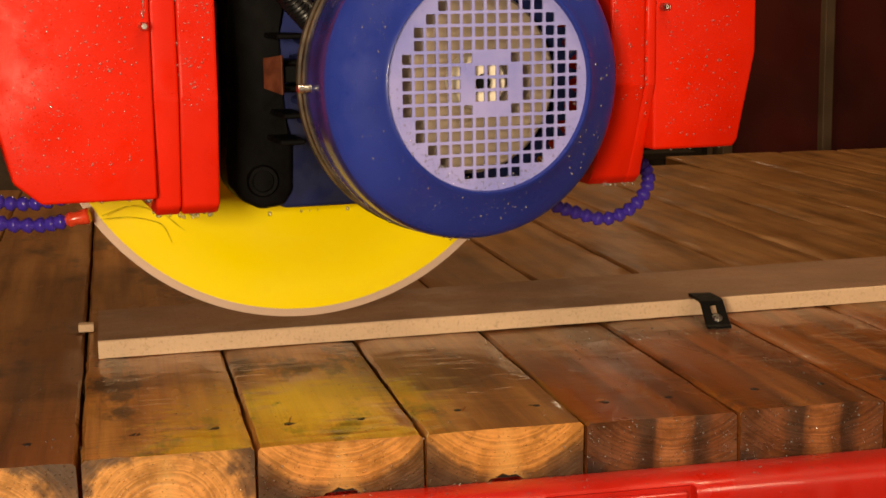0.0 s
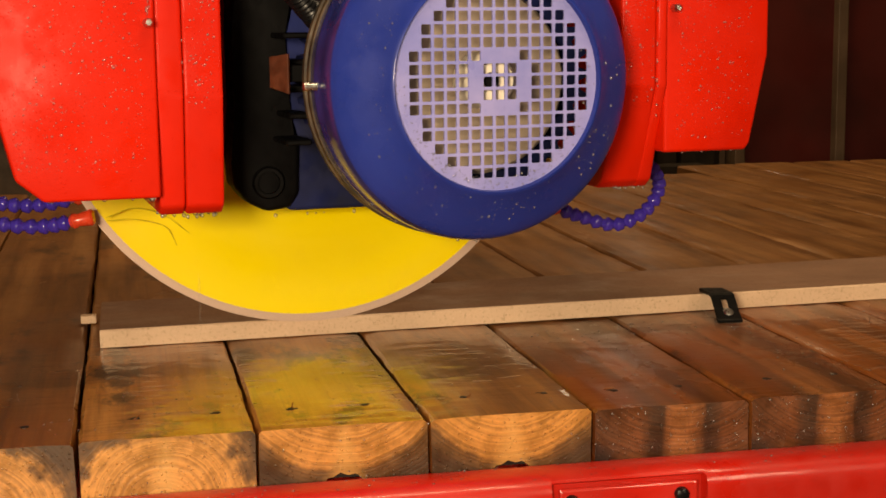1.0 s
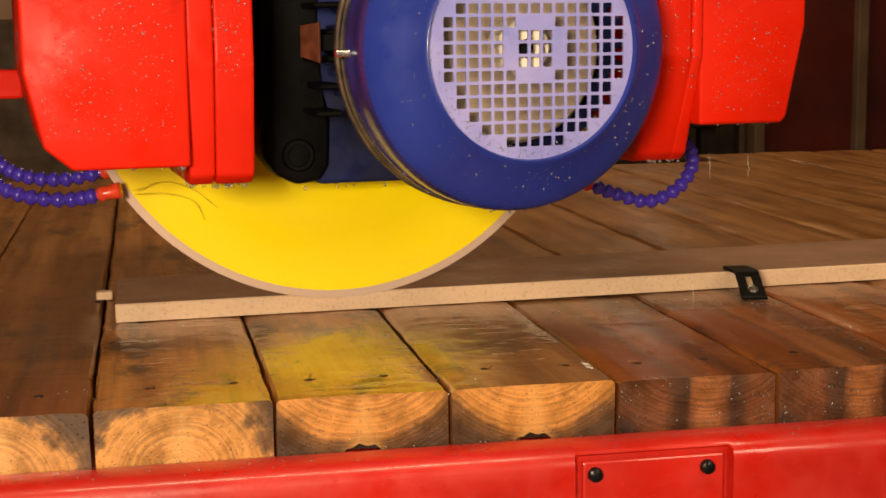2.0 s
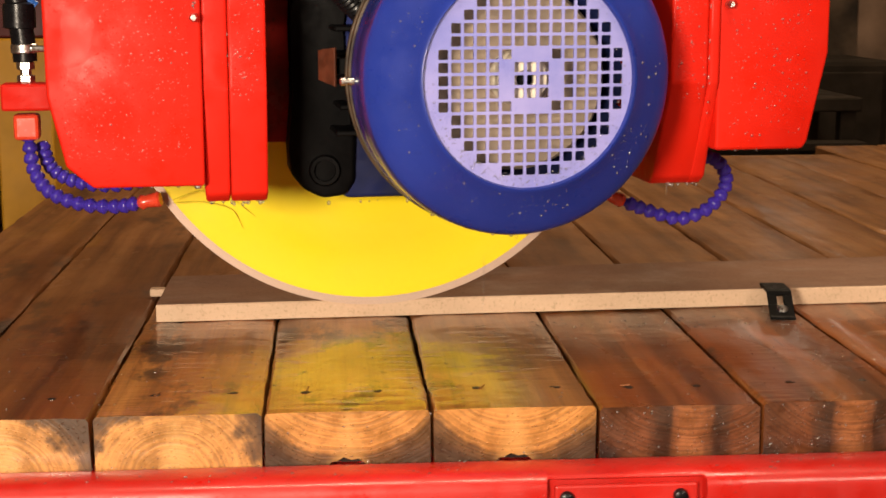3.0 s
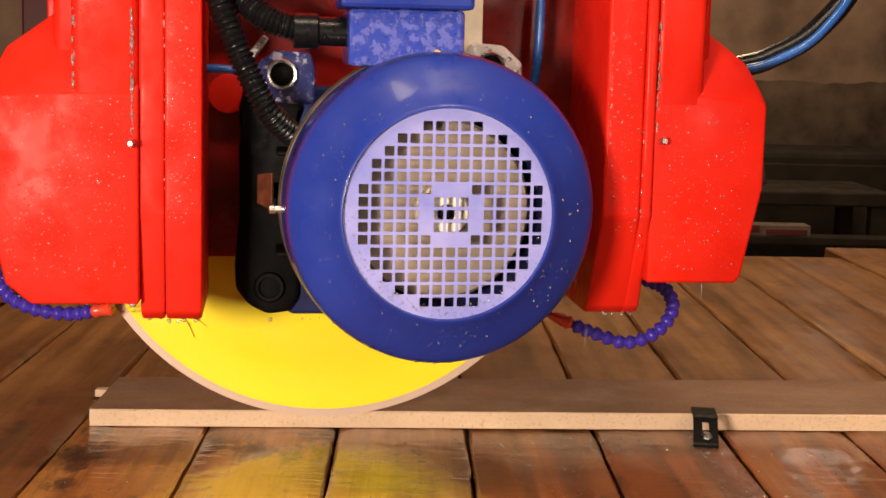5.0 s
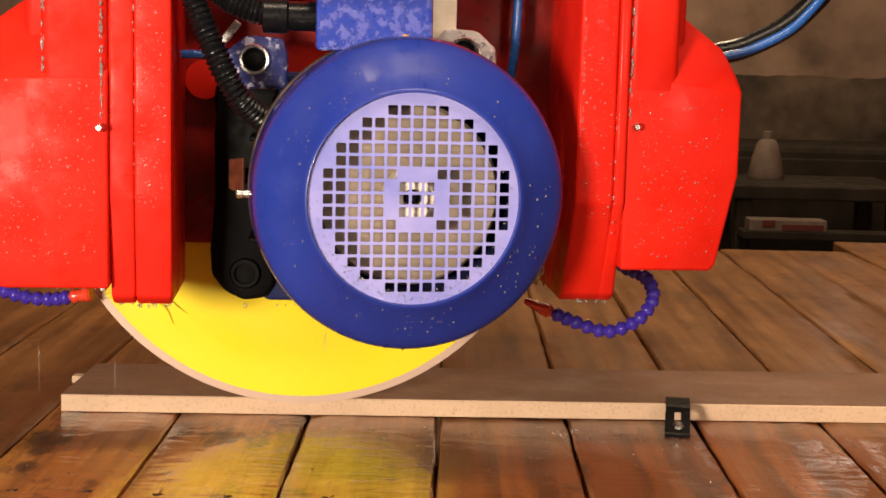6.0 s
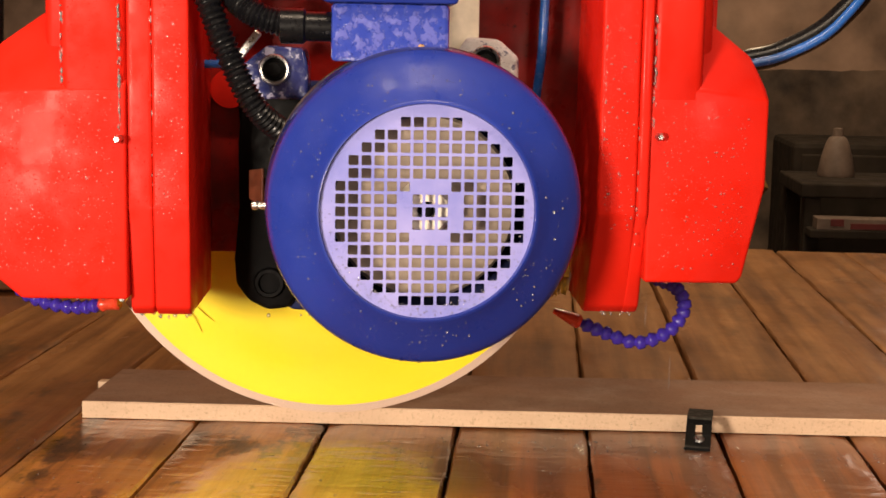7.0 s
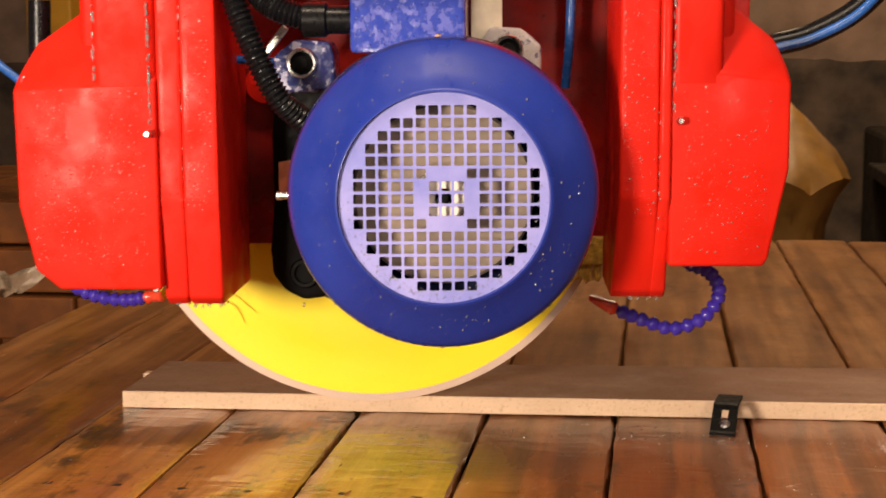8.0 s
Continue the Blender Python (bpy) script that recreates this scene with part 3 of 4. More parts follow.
def plank(k):
    rng = random.Random(100 + k)
    x = (k + 0.5) * PITCH
    bm = plank_mesh(PITCH - 0.0030 - rng.random() * 0.0015, k in (-1, 0), k, (1.95 if k < 7 else 2.13) + rng.uniform(-0.012, 0.012))
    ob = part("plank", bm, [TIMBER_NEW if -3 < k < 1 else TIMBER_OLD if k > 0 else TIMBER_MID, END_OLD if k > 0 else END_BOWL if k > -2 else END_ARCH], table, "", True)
    ob.matrix_basis = pose(x, 0.0, -abs(rng.gauss(0, 0.0008)), 0, 0, rng.uniform(-0.12, 0.12))
    if k in (-1, 0):
        part("knot_hole", prism([(0.0165, -THICK + 0.0005), (0.0145, -THICK + 0.0035), (0.009, -THICK + 0.007), (-0.004, -THICK + 0.0085), (-0.015, -THICK + 0.0045), (-0.0185, -THICK + 0.0005)], 0.004, 0.03), NAIL, ob, "rotted black knot hole")
    for dx in ((-0.036, 0.030) if k % 2 else (-0.028, 0.042)):
        nail = lathe([(0.0036, -0.004), (0.0036, 0.0004), (0.0022, 0.0009)], "z", (dx + rng.uniform(-0.006, 0.006), 0.060 + rng.uniform(-0.004, 0.004), 0), 10)
        part("nail", nail, NAIL, ob)
        torn = bmesh.new()
        ring = [torn.verts.new((dx + (0.0045 + 0.004 * rng.random()) * 1.4 * math.cos(a * 0.5236), 0.0605 + (0.003 + 0.003 * rng.random()) * math.sin(a * 0.5236), -0.001)) for a in range(12)]
        mid = torn.verts.new((dx, 0.0605, 0.0007))
        for a in range(12):
            torn.faces.new((ring[a], ring[(a + 1) % 12], mid))
        torn.faces.new(ring[::-1])
        part("nail_stain", torn, NAIL, ob, "black torn wood round a nail")
        if rng.random() < 0.55:
            sliver = part("splinter", box_bm((-0.0045, -0.0006, 0), (0.0055, 0.0006, 0.0012), 0.0004, 1), PINE, ob)
            sliver.matrix_basis = pose(dx + rng.uniform(-0.008, 0.008), 0.062 + rng.uniform(-0.008, 0.006), 0.0002, 0, -rng.uniform(5, 30), rng.uniform(-80, 80))
    return ob


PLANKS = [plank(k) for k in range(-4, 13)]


def table_frame():
    prof = [(0.10, -0.052), (-0.010, -0.052), (-0.014, -0.0465), (-0.026, -0.0440), (-0.044, -0.0452), (-0.053, -0.0485), (-0.0575, -0.0535), (-0.0595, -0.060), (-0.060, -0.070), (-0.060, -0.17), (-0.060, -0.24), (-0.05, -0.26), (0.06, -0.26), (0.10, -0.24)]
    pocket = prof[:6] + [(-0.0540, -0.0510), (-0.0500, -0.0535), (-0.0495, -0.070), (-0.0495, -0.17)] + prof[10:]
    bm = bmesh.new()
    rings = []
    for k in range(41):
        x = -0.62 + 2.6 * k / 40
        if not 0.090 < x < 0.245:
            rings.append([bm.verts.new((x, y, z)) for y, z in prof])
        if rings and abs(x - 0.03) < 0.033:
            for q, shape in ((0.096, prof), (0.0975, pocket), (0.2345, pocket), (0.237, prof)):
                rings.append([bm.verts.new((q, y, z)) for y, z in shape])
    for a, b in zip(rings, rings[1:]):
        for i in range(len(prof)):
            j = (i + 1) % len(prof)
            bm.faces.new((a[j], a[i], b[i], b[j]))
    bm.faces.new(rings[0])
    bm.faces.new(rings[-1])
    part("front_rail", bm, RED_RAIL, table, "wet glossy red steel rail", True)
    plate = part("bearing_plate", box_bm((0.1035, -0.0560, -0.16), (0.2300, -0.0500, -0.0570), 0.002), RED_RAIL, table, "red plate bolted into a pocket of the rail")
    for x in (0.114, 0.214):
        part("bolt", lathe([(0.0030, -0.0625), (0.0058, -0.0610), (0.0066, -0.0580), (0.0066, -0.0560)], "y", (x, 0, -0.068), 14), RUBBER, plate, "black domed bolt head", True)
    part("cross_beam", box_bm((-0.6, 0.3, -0.14), (1.94, 0.42, -0.052), 0.004), RED_RAIL, table)
    part("cross_beam", box_bm((-0.6, 1.4, -0.14), (1.94, 1.52, -0.052), 0.004), RED_RAIL, table)
    for x in (-0.5, 1.8):
        for y in (0.0, 1.46):
            part("leg", box_bm((x - 0.06, y - 0.05, -0.87), (x + 0.06, y + 0.05, -0.141), 0.006), RED_RAIL, table)


table_frame()

# ---------------------------------------------------------------- slab and clamp
def slab():
    bm = bmesh.new()
    rng = random.Random(5)
    n = 60
    rows = []
    for k in range(n + 1):
        x = -0.284 + 2.1 * k / n
        y0 = 0.3745 + 0.047 * x + rng.uniform(-0.0004, 0.0004)
        y1 = 0.549 + 0.065 * x + rng.uniform(-0.0006, 0.0006)
        ring = [(x, y0, 0.0006), (x, y0, 0.0185), (x, y0 + 0.0015, 0.020), (x, y1 - 0.0015, 0.020), (x, y1, 0.0185), (x, y1, 0.0006)]
        rows.append([bm.verts.new(c) for c in ring])
    for a, b in zip(rows, rows[1:]):
        for i in range(6):
            j = (i + 1) % 6
            f = bm.faces.new((a[j], a[i], b[i], b[j]))
            f.material_index = 0 if i == 2 else 1
    for r in (rows[0], rows[-1]):
        bm.faces.new(r).material_index = 1
    ob = part("stone_slab", bm, [STONE_TOP, STONE_EDGE])
    tagged(ob, "long brown-topped stone slab with a pale speckled sawn edge", "stone slab")
    bm = box_bm((-0.308, 0.50, 0.0006), (-0.290, 0.515, 0.010), 0.0015)
    tagged(part("stone_offcut", bm, STONE_EDGE), "small pale stone offcut lying on a plank", "stone offcut")


slab()


def clamp():
    c = thing("stop_clamp", "black bent steel clamp screwed to a plank, gripping the slab", "clamp", pose(0.4228, 0.357, 0, 0, 0, -8))
    hook = [(0.052, 0.0206), (0.052, 0.0245), (0.002, 0.0275), (-0.004, 0.0262), (-0.0085, 0.0225), (-0.0065, 0.0205), (-0.0025, 0.0235), (0.002, 0.0240)]
    leg = [(-0.0085, 0.0225), (-0.0215, 0.0137), (-0.0200, 0.0113), (-0.0065, 0.0205)]
    foot = [(-0.0215, 0.0137), (-0.0365, 0.0042), (-0.042, 0.0036), (-0.042, 0.0006), (-0.035, 0.0008), (-0.0200, 0.0113)]
    bm = bmesh.new()

    def strip(prof, x0, x1):
        a = [bm.verts.new((x0, y, z)) for y, z in prof]
        b = [bm.verts.new((x1, y, z)) for y, z in prof]
        bm.faces.new(a)
        bm.faces.new(b[::-1])
        for i in range(len(a)):
            j = (i + 1) % len(a)
            bm.faces.new((a[j], a[i], b[i], b[j]))

    strip(hook, -0.0138, 0.0138)
    strip(foot, -0.0140, 0.0140)
    strip(leg, -0.0139, -0.0036)
    strip(leg, 0.0036, 0.0139)
    bmesh.ops.bevel(bm, geom=list(bm.edges), offset=0.0004, segments=1, affect="EDGES")
    part("plate", bm, BLACK, c)
    s2 = part("screw", lathe([(0.0062, -0.006), (0.0062, 0.0008), (0.0040, 0.0022)], "z", (0, 0, 0), 14), STEEL, c, "wet steel screw head")
    s2.matrix_basis = pose(0.001, -0.0265, 0.0098, 34, 0, 0)
    return c


clamp()

# ---------------------------------------------------------------- saw head
HEAD_Y, HEAD_TURN = 0.368, 5.6
head = thing("bridge_saw", "wet red bridge saw with a blue motor and yellow blade", "stone saw", pose(-0.0232, HEAD_Y, 0.018, 0, 0, HEAD_TURN))
AX, AZ, MOTOR_TURN = 0.0528, 0.2869, 2.9
BX, BY, BZ, BR = -0.031, 0.006, 0.2945, 0.2790


def blade_part():
    bm = lathe([(0.02, -0.0022), (BR - 0.0085, -0.0022), (BR - 0.0085, 0.0022), (0.02, 0.0022)], "y", (0, 0, 0), 128)
    ob = part("blade", bm, YELLOW, head, "round yellow painted blade", True)
    ob.matrix_basis = pose(BX, BY, BZ)
    bm = lathe([(BR - 0.0085, -0.0026), (BR, -0.0026), (BR, 0.0026), (BR - 0.0085, 0.0026)], "y", (0, 0, 0), 128, closed=True)
    part("rim", bm, RIM, ob, "beige diamond cutting rim", True)
    return ob


def motor_parts():
    y0 = -0.327
    prof = [(0.097, y0 + 0.006), (0.0985, y0 - 0.001), (0.1005, y0 - 0.0005), (0.1025, y0 + 0.002), (0.115, y0 + 0.0125), (0.128, y0 + 0.0235), (0.1365, y0 + 0.031), (0.1408, y0 + 0.037), (0.1428, y0 + 0.044), (0.1434, y0 + 0.052), (0.1434, y0 + 0.072),
            (0.1444, y0 + 0.074), (0.1444, y0 + 0.078), (0.1434, y0 + 0.080), (0.1434, y0 + 0.090), (0.1415, y0 + 0.092), (0.1415, y0 + 0.054), (0.1355, y0 + 0.034), (0.097, y0 + 0.011)]
    prof = [(r if r < 0.11 else 0.1025 + (r - 0.1025) * 1.12, y) for r, y in prof]
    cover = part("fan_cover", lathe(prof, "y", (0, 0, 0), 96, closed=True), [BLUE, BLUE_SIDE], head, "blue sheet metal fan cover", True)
    # The cover's side wall takes the darker blue.
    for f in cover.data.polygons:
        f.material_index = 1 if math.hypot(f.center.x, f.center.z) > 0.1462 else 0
    cover.matrix_basis = pose(AX, 0, AZ, 0, 0, MOTOR_TURN)
    lip = [(0.1415, y0 + 0.092), (0.1445, y0 + 0.0925), (0.1452, y0 + 0.097), (0.1427, y0 + 0.100), (0.1402, y0 + 0.104), (0.1450, y0 + 0.107), (0.1450, y0 + 0.113), (0.1415, y0 + 0.114)]
    lip = [(0.1025 + (r - 0.1025) * 1.12, y) for r, y in lip]
    part("cover_lip", lathe(lip, "y", (0, 0, 0), 96, closed=True), SLURRY, cover, "fan cover lip caked with yellow slurry", True)
    # grille with square holes
    R, step, hole = 0.0975, 0.01163, 0.0045
    pts, edges = [], []

    def loop(ps):
        s = len(pts)
        pts.extend(Vector(q) for q in ps)
        edges.extend((s + i, s + (i + 1) % len(ps)) for i in range(len(ps)))

    loop([(R * math.cos(2 * math.pi * k / 96), R * math.sin(2 * math.pi * k / 96)) for k in range(96)])
    holes = []
    for i in range(-7, 8):
        for j in range(-7, 8):
            if i * i + j * j > 7.35 ** 2 or (max(abs(i), abs(j)) == 2 and abs(i) + abs(j) < 4):
                continue
            cx, cz = i * step + 0.0025, j * step
            holes.append((cx, cz))
            c = hole * 0.80
            loop([(cx - hole, cz - c), (cx - c, cz - hole), (cx + c, cz - hole), (cx + hole, cz - c), (cx + hole, cz + c), (cx + c, cz + hole), (cx - c, cz + hole), (cx - hole, cz + c)])
    V, E, F, *_ = geometry.delaunay_2d_cdt(pts, edges, [], 0, 1e-6)
    bm = bmesh.new()
    vs = [bm.verts.new((v[0], 0, v[1])) for v in V]
    for f in F:
        cx, cz = sum(V[i][0] for i in f) / 3, sum(V[i][1] for i in f) / 3
        if any(abs(cx - hx) < hole and abs(cz - hz) < hole and abs(cx - hx) + abs(cz - hz) < hole * 1.80 for hx, hz in holes) or math.hypot(cx, cz) > R:
            continue
        bm.faces.new([vs[i] for i in f])
    bmesh.ops.dissolve_limit(bm, angle_limit=0.001, verts=bm.verts, edges=bm.edges)
    r = bmesh.ops.extrude_face_region(bm, geom=list(bm.faces))
    for v in r["geom"]:
        if isinstance(v, bmesh.types.BMVert):
            v.co.y += 0.0022
    g = part("grille", bm, BLUE_PALE, cover, "blue grille with square holes, painted pale for glare")
    g.matrix_basis = pose(0, y0 + 0.004, 0)
    # fan
    bm = lathe([(0.012, y0 + 0.050), (0.084, y0 + 0.050), (0.087, y0 + 0.054), (0.084, y0 + 0.060), (0.02, y0 + 0.062)], "y", (0, 0, 0), 40)
    fan = part("fan", bm, FAN, head, "pale dusty cooling fan", True)
    fan.matrix_basis = pose(AX, 0, AZ, 0, 0, MOTOR_TURN)
    hub = part("fan_hub", lathe([(0.0085, y0 + 0.016), (0.020, y0 + 0.0155), (0.023, y0 + 0.019), (0.026, y0 + 0.049), (0.0085, y0 + 0.049)], "y", (0, 0, 0), 32, closed=True), HUB, fan, "cream plastic fan hub", True)
    part("shaft_end", lathe([(0.003, y0 + 0.0185), (0.0070, y0 + 0.019), (0.0075, y0 + 0.048)], "y", (0, 0, 0), 20), BLACK, hub, "black motor shaft end", True)
    for k in range(9):
        a = 2 * math.pi * k / 9
        bm = box_bm((0.027, y0 + 0.045, -0.0010), (0.084, y0 + 0.0495, 0.0010), 0.0005, 1)
        bmesh.ops.rotate(bm, verts=bm.verts, matrix=Matrix.Rotation(a, 3, "Y"))
        part("fan_blade", bm, FAN, fan)
    # finned body
    bm = bmesh.new()
    n = 144
    rings = []
    for y in (y0 + 0.075, -0.09):
        rings.append([bm.verts.new(((0.112 + (0.012 if k % 4 < 2 else 0)) * math.cos(2 * math.pi * k / n), y, (0.112 + (0.012 if k % 4 < 2 else 0)) * math.sin(2 * math.pi * k / n))) for k in range(n)])
    for k in range(n):
        bm.faces.new((rings[0][k], rings[0][(k + 1) % n], rings[1][(k + 1) % n], rings[1][k]))
    bm.faces.new(rings[0])
    bm.faces.new(rings[1])
    body = part("motor_body", bm, BLUE_DARK, head, "dark blue finned motor body")
    body.matrix_basis = pose(AX, 0, AZ, 0, 0, MOTOR_TURN)
    # mounting block
    out = [(-0.080, 0.156), (-0.070, 0.149), (0.13, 0.149), (0.165, 0.172), (0.165, 0.37), (0.14, 0.395), (-0.08, 0.395)]
    block = part("mounting_block", prism(out, -0.076, -0.034, 0.004), BLUE_DARK, head, "black and blue cast motor mount")
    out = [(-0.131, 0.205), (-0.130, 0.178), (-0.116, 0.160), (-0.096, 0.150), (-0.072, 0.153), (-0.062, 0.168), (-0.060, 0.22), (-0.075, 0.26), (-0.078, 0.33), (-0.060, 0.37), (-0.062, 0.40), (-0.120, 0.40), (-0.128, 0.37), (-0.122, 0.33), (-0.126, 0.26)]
    part("mounting_ear", prism(out, -0.084, -0.036, 0.005), BLACK, block, "black cast ear", True)
    for k in range(5):
        part("cooling_fin", box_bm((-0.088 + 0.004 * (k % 2), -0.150, 0.222 + k * 0.026), (-0.062, -0.0845, 0.2275 + k * 0.026), 0.0015, 1), BLACK, block)
    bm = lathe([(0.009, -0.036), (0.009, -0.064), (0.0115, -0.0885), (0.0150, -0.0885), (0.0168, -0.086), (0.0168, -0.082)], "y", (-0.094, 0, 0.180), 28)
    part("lug", bm, BLACK, block, "round bolted lug", True)
    for x, z, m_, lean in ((-0.083, 0.409, LUG_CHIP, 0.03), (0.128, 0.421, LUG_PALE, -0.02)):
        out = [(x - 0.030, z - 0.03), (x - 0.030, z + 0.006), (x - 0.014 + lean * 0.2, z + 0.024), (x + 0.02 + lean * 0.3, z + 0.022), (x + 0.034, z + 0.004), (x + 0.034, z - 0.03)]
        lug = part("mounting_lug", prism(out, -0.158, -0.106, 0.004), m_, block, "chipped blue mounting lug")
        part("washer", lathe([(0.0118, -0.157), (0.0122, -0.1625), (0.0145, -0.1632), (0.0158, -0.1615), (0.0158, -0.157)], "y", (x, 0, z), 28, closed=True), STEEL, block, "bright steel washer", True)
        part("bolt", lathe([(0.004, -0.168), (0.0070, -0.167), (0.0075, -0.160), (0.0117, -0.159), (0.0117, -0.157)], "y", (x, 0, z), 20), BLACK, block, "black bolt", True)
    part("clip", box_bm((-0.004, -0.003, -0.018), (0.004, 0.003, 0.018), 0.0015), STEEL, block).matrix_basis = pose(-0.110, -0.155, 0.432, 0, 38, 0)
    part("relay", lathe([(0.015, -0.052), (0.021, -0.050), (0.021, -0.032)], "y", (-0.140, 0, 0.385), 24), RED, block, "small red round cover", True)
    # screw on the fan cover's side, rusty strip on the motor body
    part("cover_screw", lathe([(0.0024, -0.0955), (0.0042, -0.0945), (0.0044, -0.0895), (0.0034, -0.0890), (0.0040, -0.080)], "x", (0, -0.264, 0.284), 14), STEEL, head, "bright steel screw", True)
    strip = part("earth_strip", prism([(-0.012, -0.013), (0.010, -0.019), (0.010, 0.019), (-0.012, 0.016)], -0.0015, 0.0015, 0.0006), COPPER, head, "rusty copper earth strip")
    strip.matrix_basis = pose(-0.098, -0.180, 0.293, 0, 0, -48)
    part("strip_bracket", box_bm((-0.094, -0.176, 0.285), (-0.060, -0.168, 0.301), 0.001), BLACK, head)
    part("guide_rod", lathe([(0.0020, 0.338), (0.0034, 0.340), (0.0034, 0.388), (0.0020, 0.390)], "z", (-0.183, -0.050, 0), 12), STEEL, head, "thin steel rod", True)
    # terminal box
    tb = part("terminal_box", box_bm((-0.022, -0.262, 0.420), (0.088, -0.150, 0.474), 0.004), BLUE_CHIP_GLINT, head, "blue terminal box with chipped paint and painted wet glints")
    part("lid", box_bm((-0.030, -0.270, 0.4745), (0.096, -0.142, 0.492), 0.004), BLUE, tb)
    part("screw", lathe([(0.0035, -0.2645), (0.0035, -0.260)], "y", (0.062, 0, 0.434), 10), BRASS, tb)
    gland = lathe([(0.012, -0.052), (0.017, -0.050), (0.017, -0.028), (0.014, -0.026), (0.014, 0.0)], "x", (-0.022, -0.215, 0.452), 20)
    part("cable_gland", gland, RUBBER, tb, "black cable gland", True)
    # Pale plate added in place of bright glare on red metal.
    part("glare_plate", box_bm((0.090, -0.140, 0.425), (0.122, -0.136, 0.50), 0.001), HUB, tb, "pale plate added for the glare on lit metal")
    part("conduit", tube([(-0.172, -0.205, 0.56), (-0.146, -0.215, 0.485), (-0.122, -0.222, 0.425), (-0.096, -0.225, 0.375), (-0.066, -0.200, 0.345)], 0.0115, 220, 16, 42, 0.0013), RUBBER, head, "ribbed black cable conduit", True)
    part("cable", tube([(-0.155, -0.18, 0.55), (-0.125, -0.20, 0.488), (-0.095, -0.215, 0.462), (-0.05, -0.215, 0.450)], 0.0125, 160, 16, 30, 0.0011), RUBBER, head, "black ribbed cable", True)
    return fan


def guard_box(face, shoulder, front, seam, edge, outer):
    """A splash guard: the face, a shoulder that slopes back above it, and the column that goes on upwards."""
    bm = bmesh.new()
    vs = [bm.verts.new((x, front, z)) for x, z in face] + [bm.verts.new((x, front + 0.012 + (z - 0.39) * 0.75, z)) for x, z in shoulder]
    vs += [bm.verts.new((x, 0.05, z)) for x, z in face[:4] + shoulder]
    bmesh.ops.convex_hull(bm, input=vs)
    bmesh.ops.dissolve_limit(bm, angle_limit=math.radians(4), verts=list(bm.verts), edges=list(bm.edges))
    bmesh.ops.delete(bm, geom=[v for v in bm.verts if not v.link_faces], context="VERTS")
    bmesh.ops.bevel(bm, geom=list(bm.edges), offset=0.009, segments=3, profile=0.5, affect="EDGES", clamp_overlap=True)
    lo, hi = min(seam, edge), max(seam, edge)
    prism([(lo, 0.380), (hi, 0.380), (hi, 0.72), (lo, 0.72)], front - 0.0003, 0.045, 0.009, bm)
    lo, hi = min(seam, outer), max(seam, outer)
    prism([(lo, 0.40), (hi, 0.40), (hi, 0.72), (lo, 0.72)], front + 0.035, 0.04, 0.009, bm)
    return bm


def cover_parts():
    """The red splash guards on both sides of the motor, and the guard plates round the blade."""
    # left: main box, seam flange
    left = guard_box([(-0.2195, 0.185), (-0.322, 0.185), (-0.346, 0.205), (-0.361, 0.270), (-0.362, 0.385), (-0.2825, 0.393), (-0.2195, 0.393)],
                     [(-0.362, 0.395), (-0.349, 0.430), (-0.304, 0.466), (-0.2195, 0.466)], -0.225, -0.2195, -0.2825, -0.304)
    lc = part("splash_guard", left, RED, head, "wet red splash guard with rounded edges", True)
    bm = bmesh.new()
    flange(bm, -0.2190, -0.1958, -0.2190, -0.204, 0.166)
    flange(bm, -0.1950, -0.160, -0.2205, -0.2055, 0.166)
    part("guard_flange", bm, RED, head, "wet red bolted guard flange", True)
    for z in (0.342, 0.182):
        hex_bolt(lc, -0.2262, -0.2245 if z > 0.2 else -0.205, z + 0.003 if z < 0.2 else z, 0.0045, 0.012)
    right = guard_box([(0.287, 0.207), (0.380, 0.207), (0.385, 0.214), (0.404, 0.304), (0.404, 0.390), (0.339, 0.398), (0.287, 0.398)],
                      [(0.404, 0.40), (0.394, 0.43), (0.354, 0.466), (0.287, 0.466)], -0.213, 0.287, 0.339, 0.354)
    rc = part("splash_guard", right, RED, head, "wet red splash guard with rounded edges", True)
    bm = bmesh.new()
    flange(bm, 0.238, 0.2762, -0.2170, -0.176, 0.169)
    flange(bm, 0.2770, 0.288, -0.2176, -0.1768, 0.169)
    part("guard_flange", bm, RED, head, "wet red bolted guard flange", True)
    hex_bolt(rc, 0.2965, -0.2135, 0.352, 0.0045, 0.009)
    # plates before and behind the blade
    part("guard_plate", box_bm((-0.30, -0.030, 0.205), (0.36, -0.024, 0.72), 0.002), RED_GRIME_SHADE, head, "red plate before the blade, darkened for slurry and motor shadow")
    part("guard_plate", box_bm((-0.34, 0.026, 0.205), (0.40, 0.032, 0.72), 0.002), RED, head, "red plate behind the blade")
    part("crossbar", box_bm((-0.17, -0.08, 0.50), (0.25, -0.032, 0.72), 0.006), RED, head)
    part("air_tube", tube([(0.196, -0.06, 0.72), (0.196, -0.065, 0.55), (0.194, -0.068, 0.44), (0.19, -0.05, 0.38)], 0.005, 40, 10), TUBE, head, "thin blue air tube", True)
    part("air_tube", tube([(-0.165, -0.10, 0.412), (-0.14, -0.10, 0.412), (-0.11, -0.09, 0.408)], 0.0045, 20, 10), TUBE, head, "thin blue air tube", True)


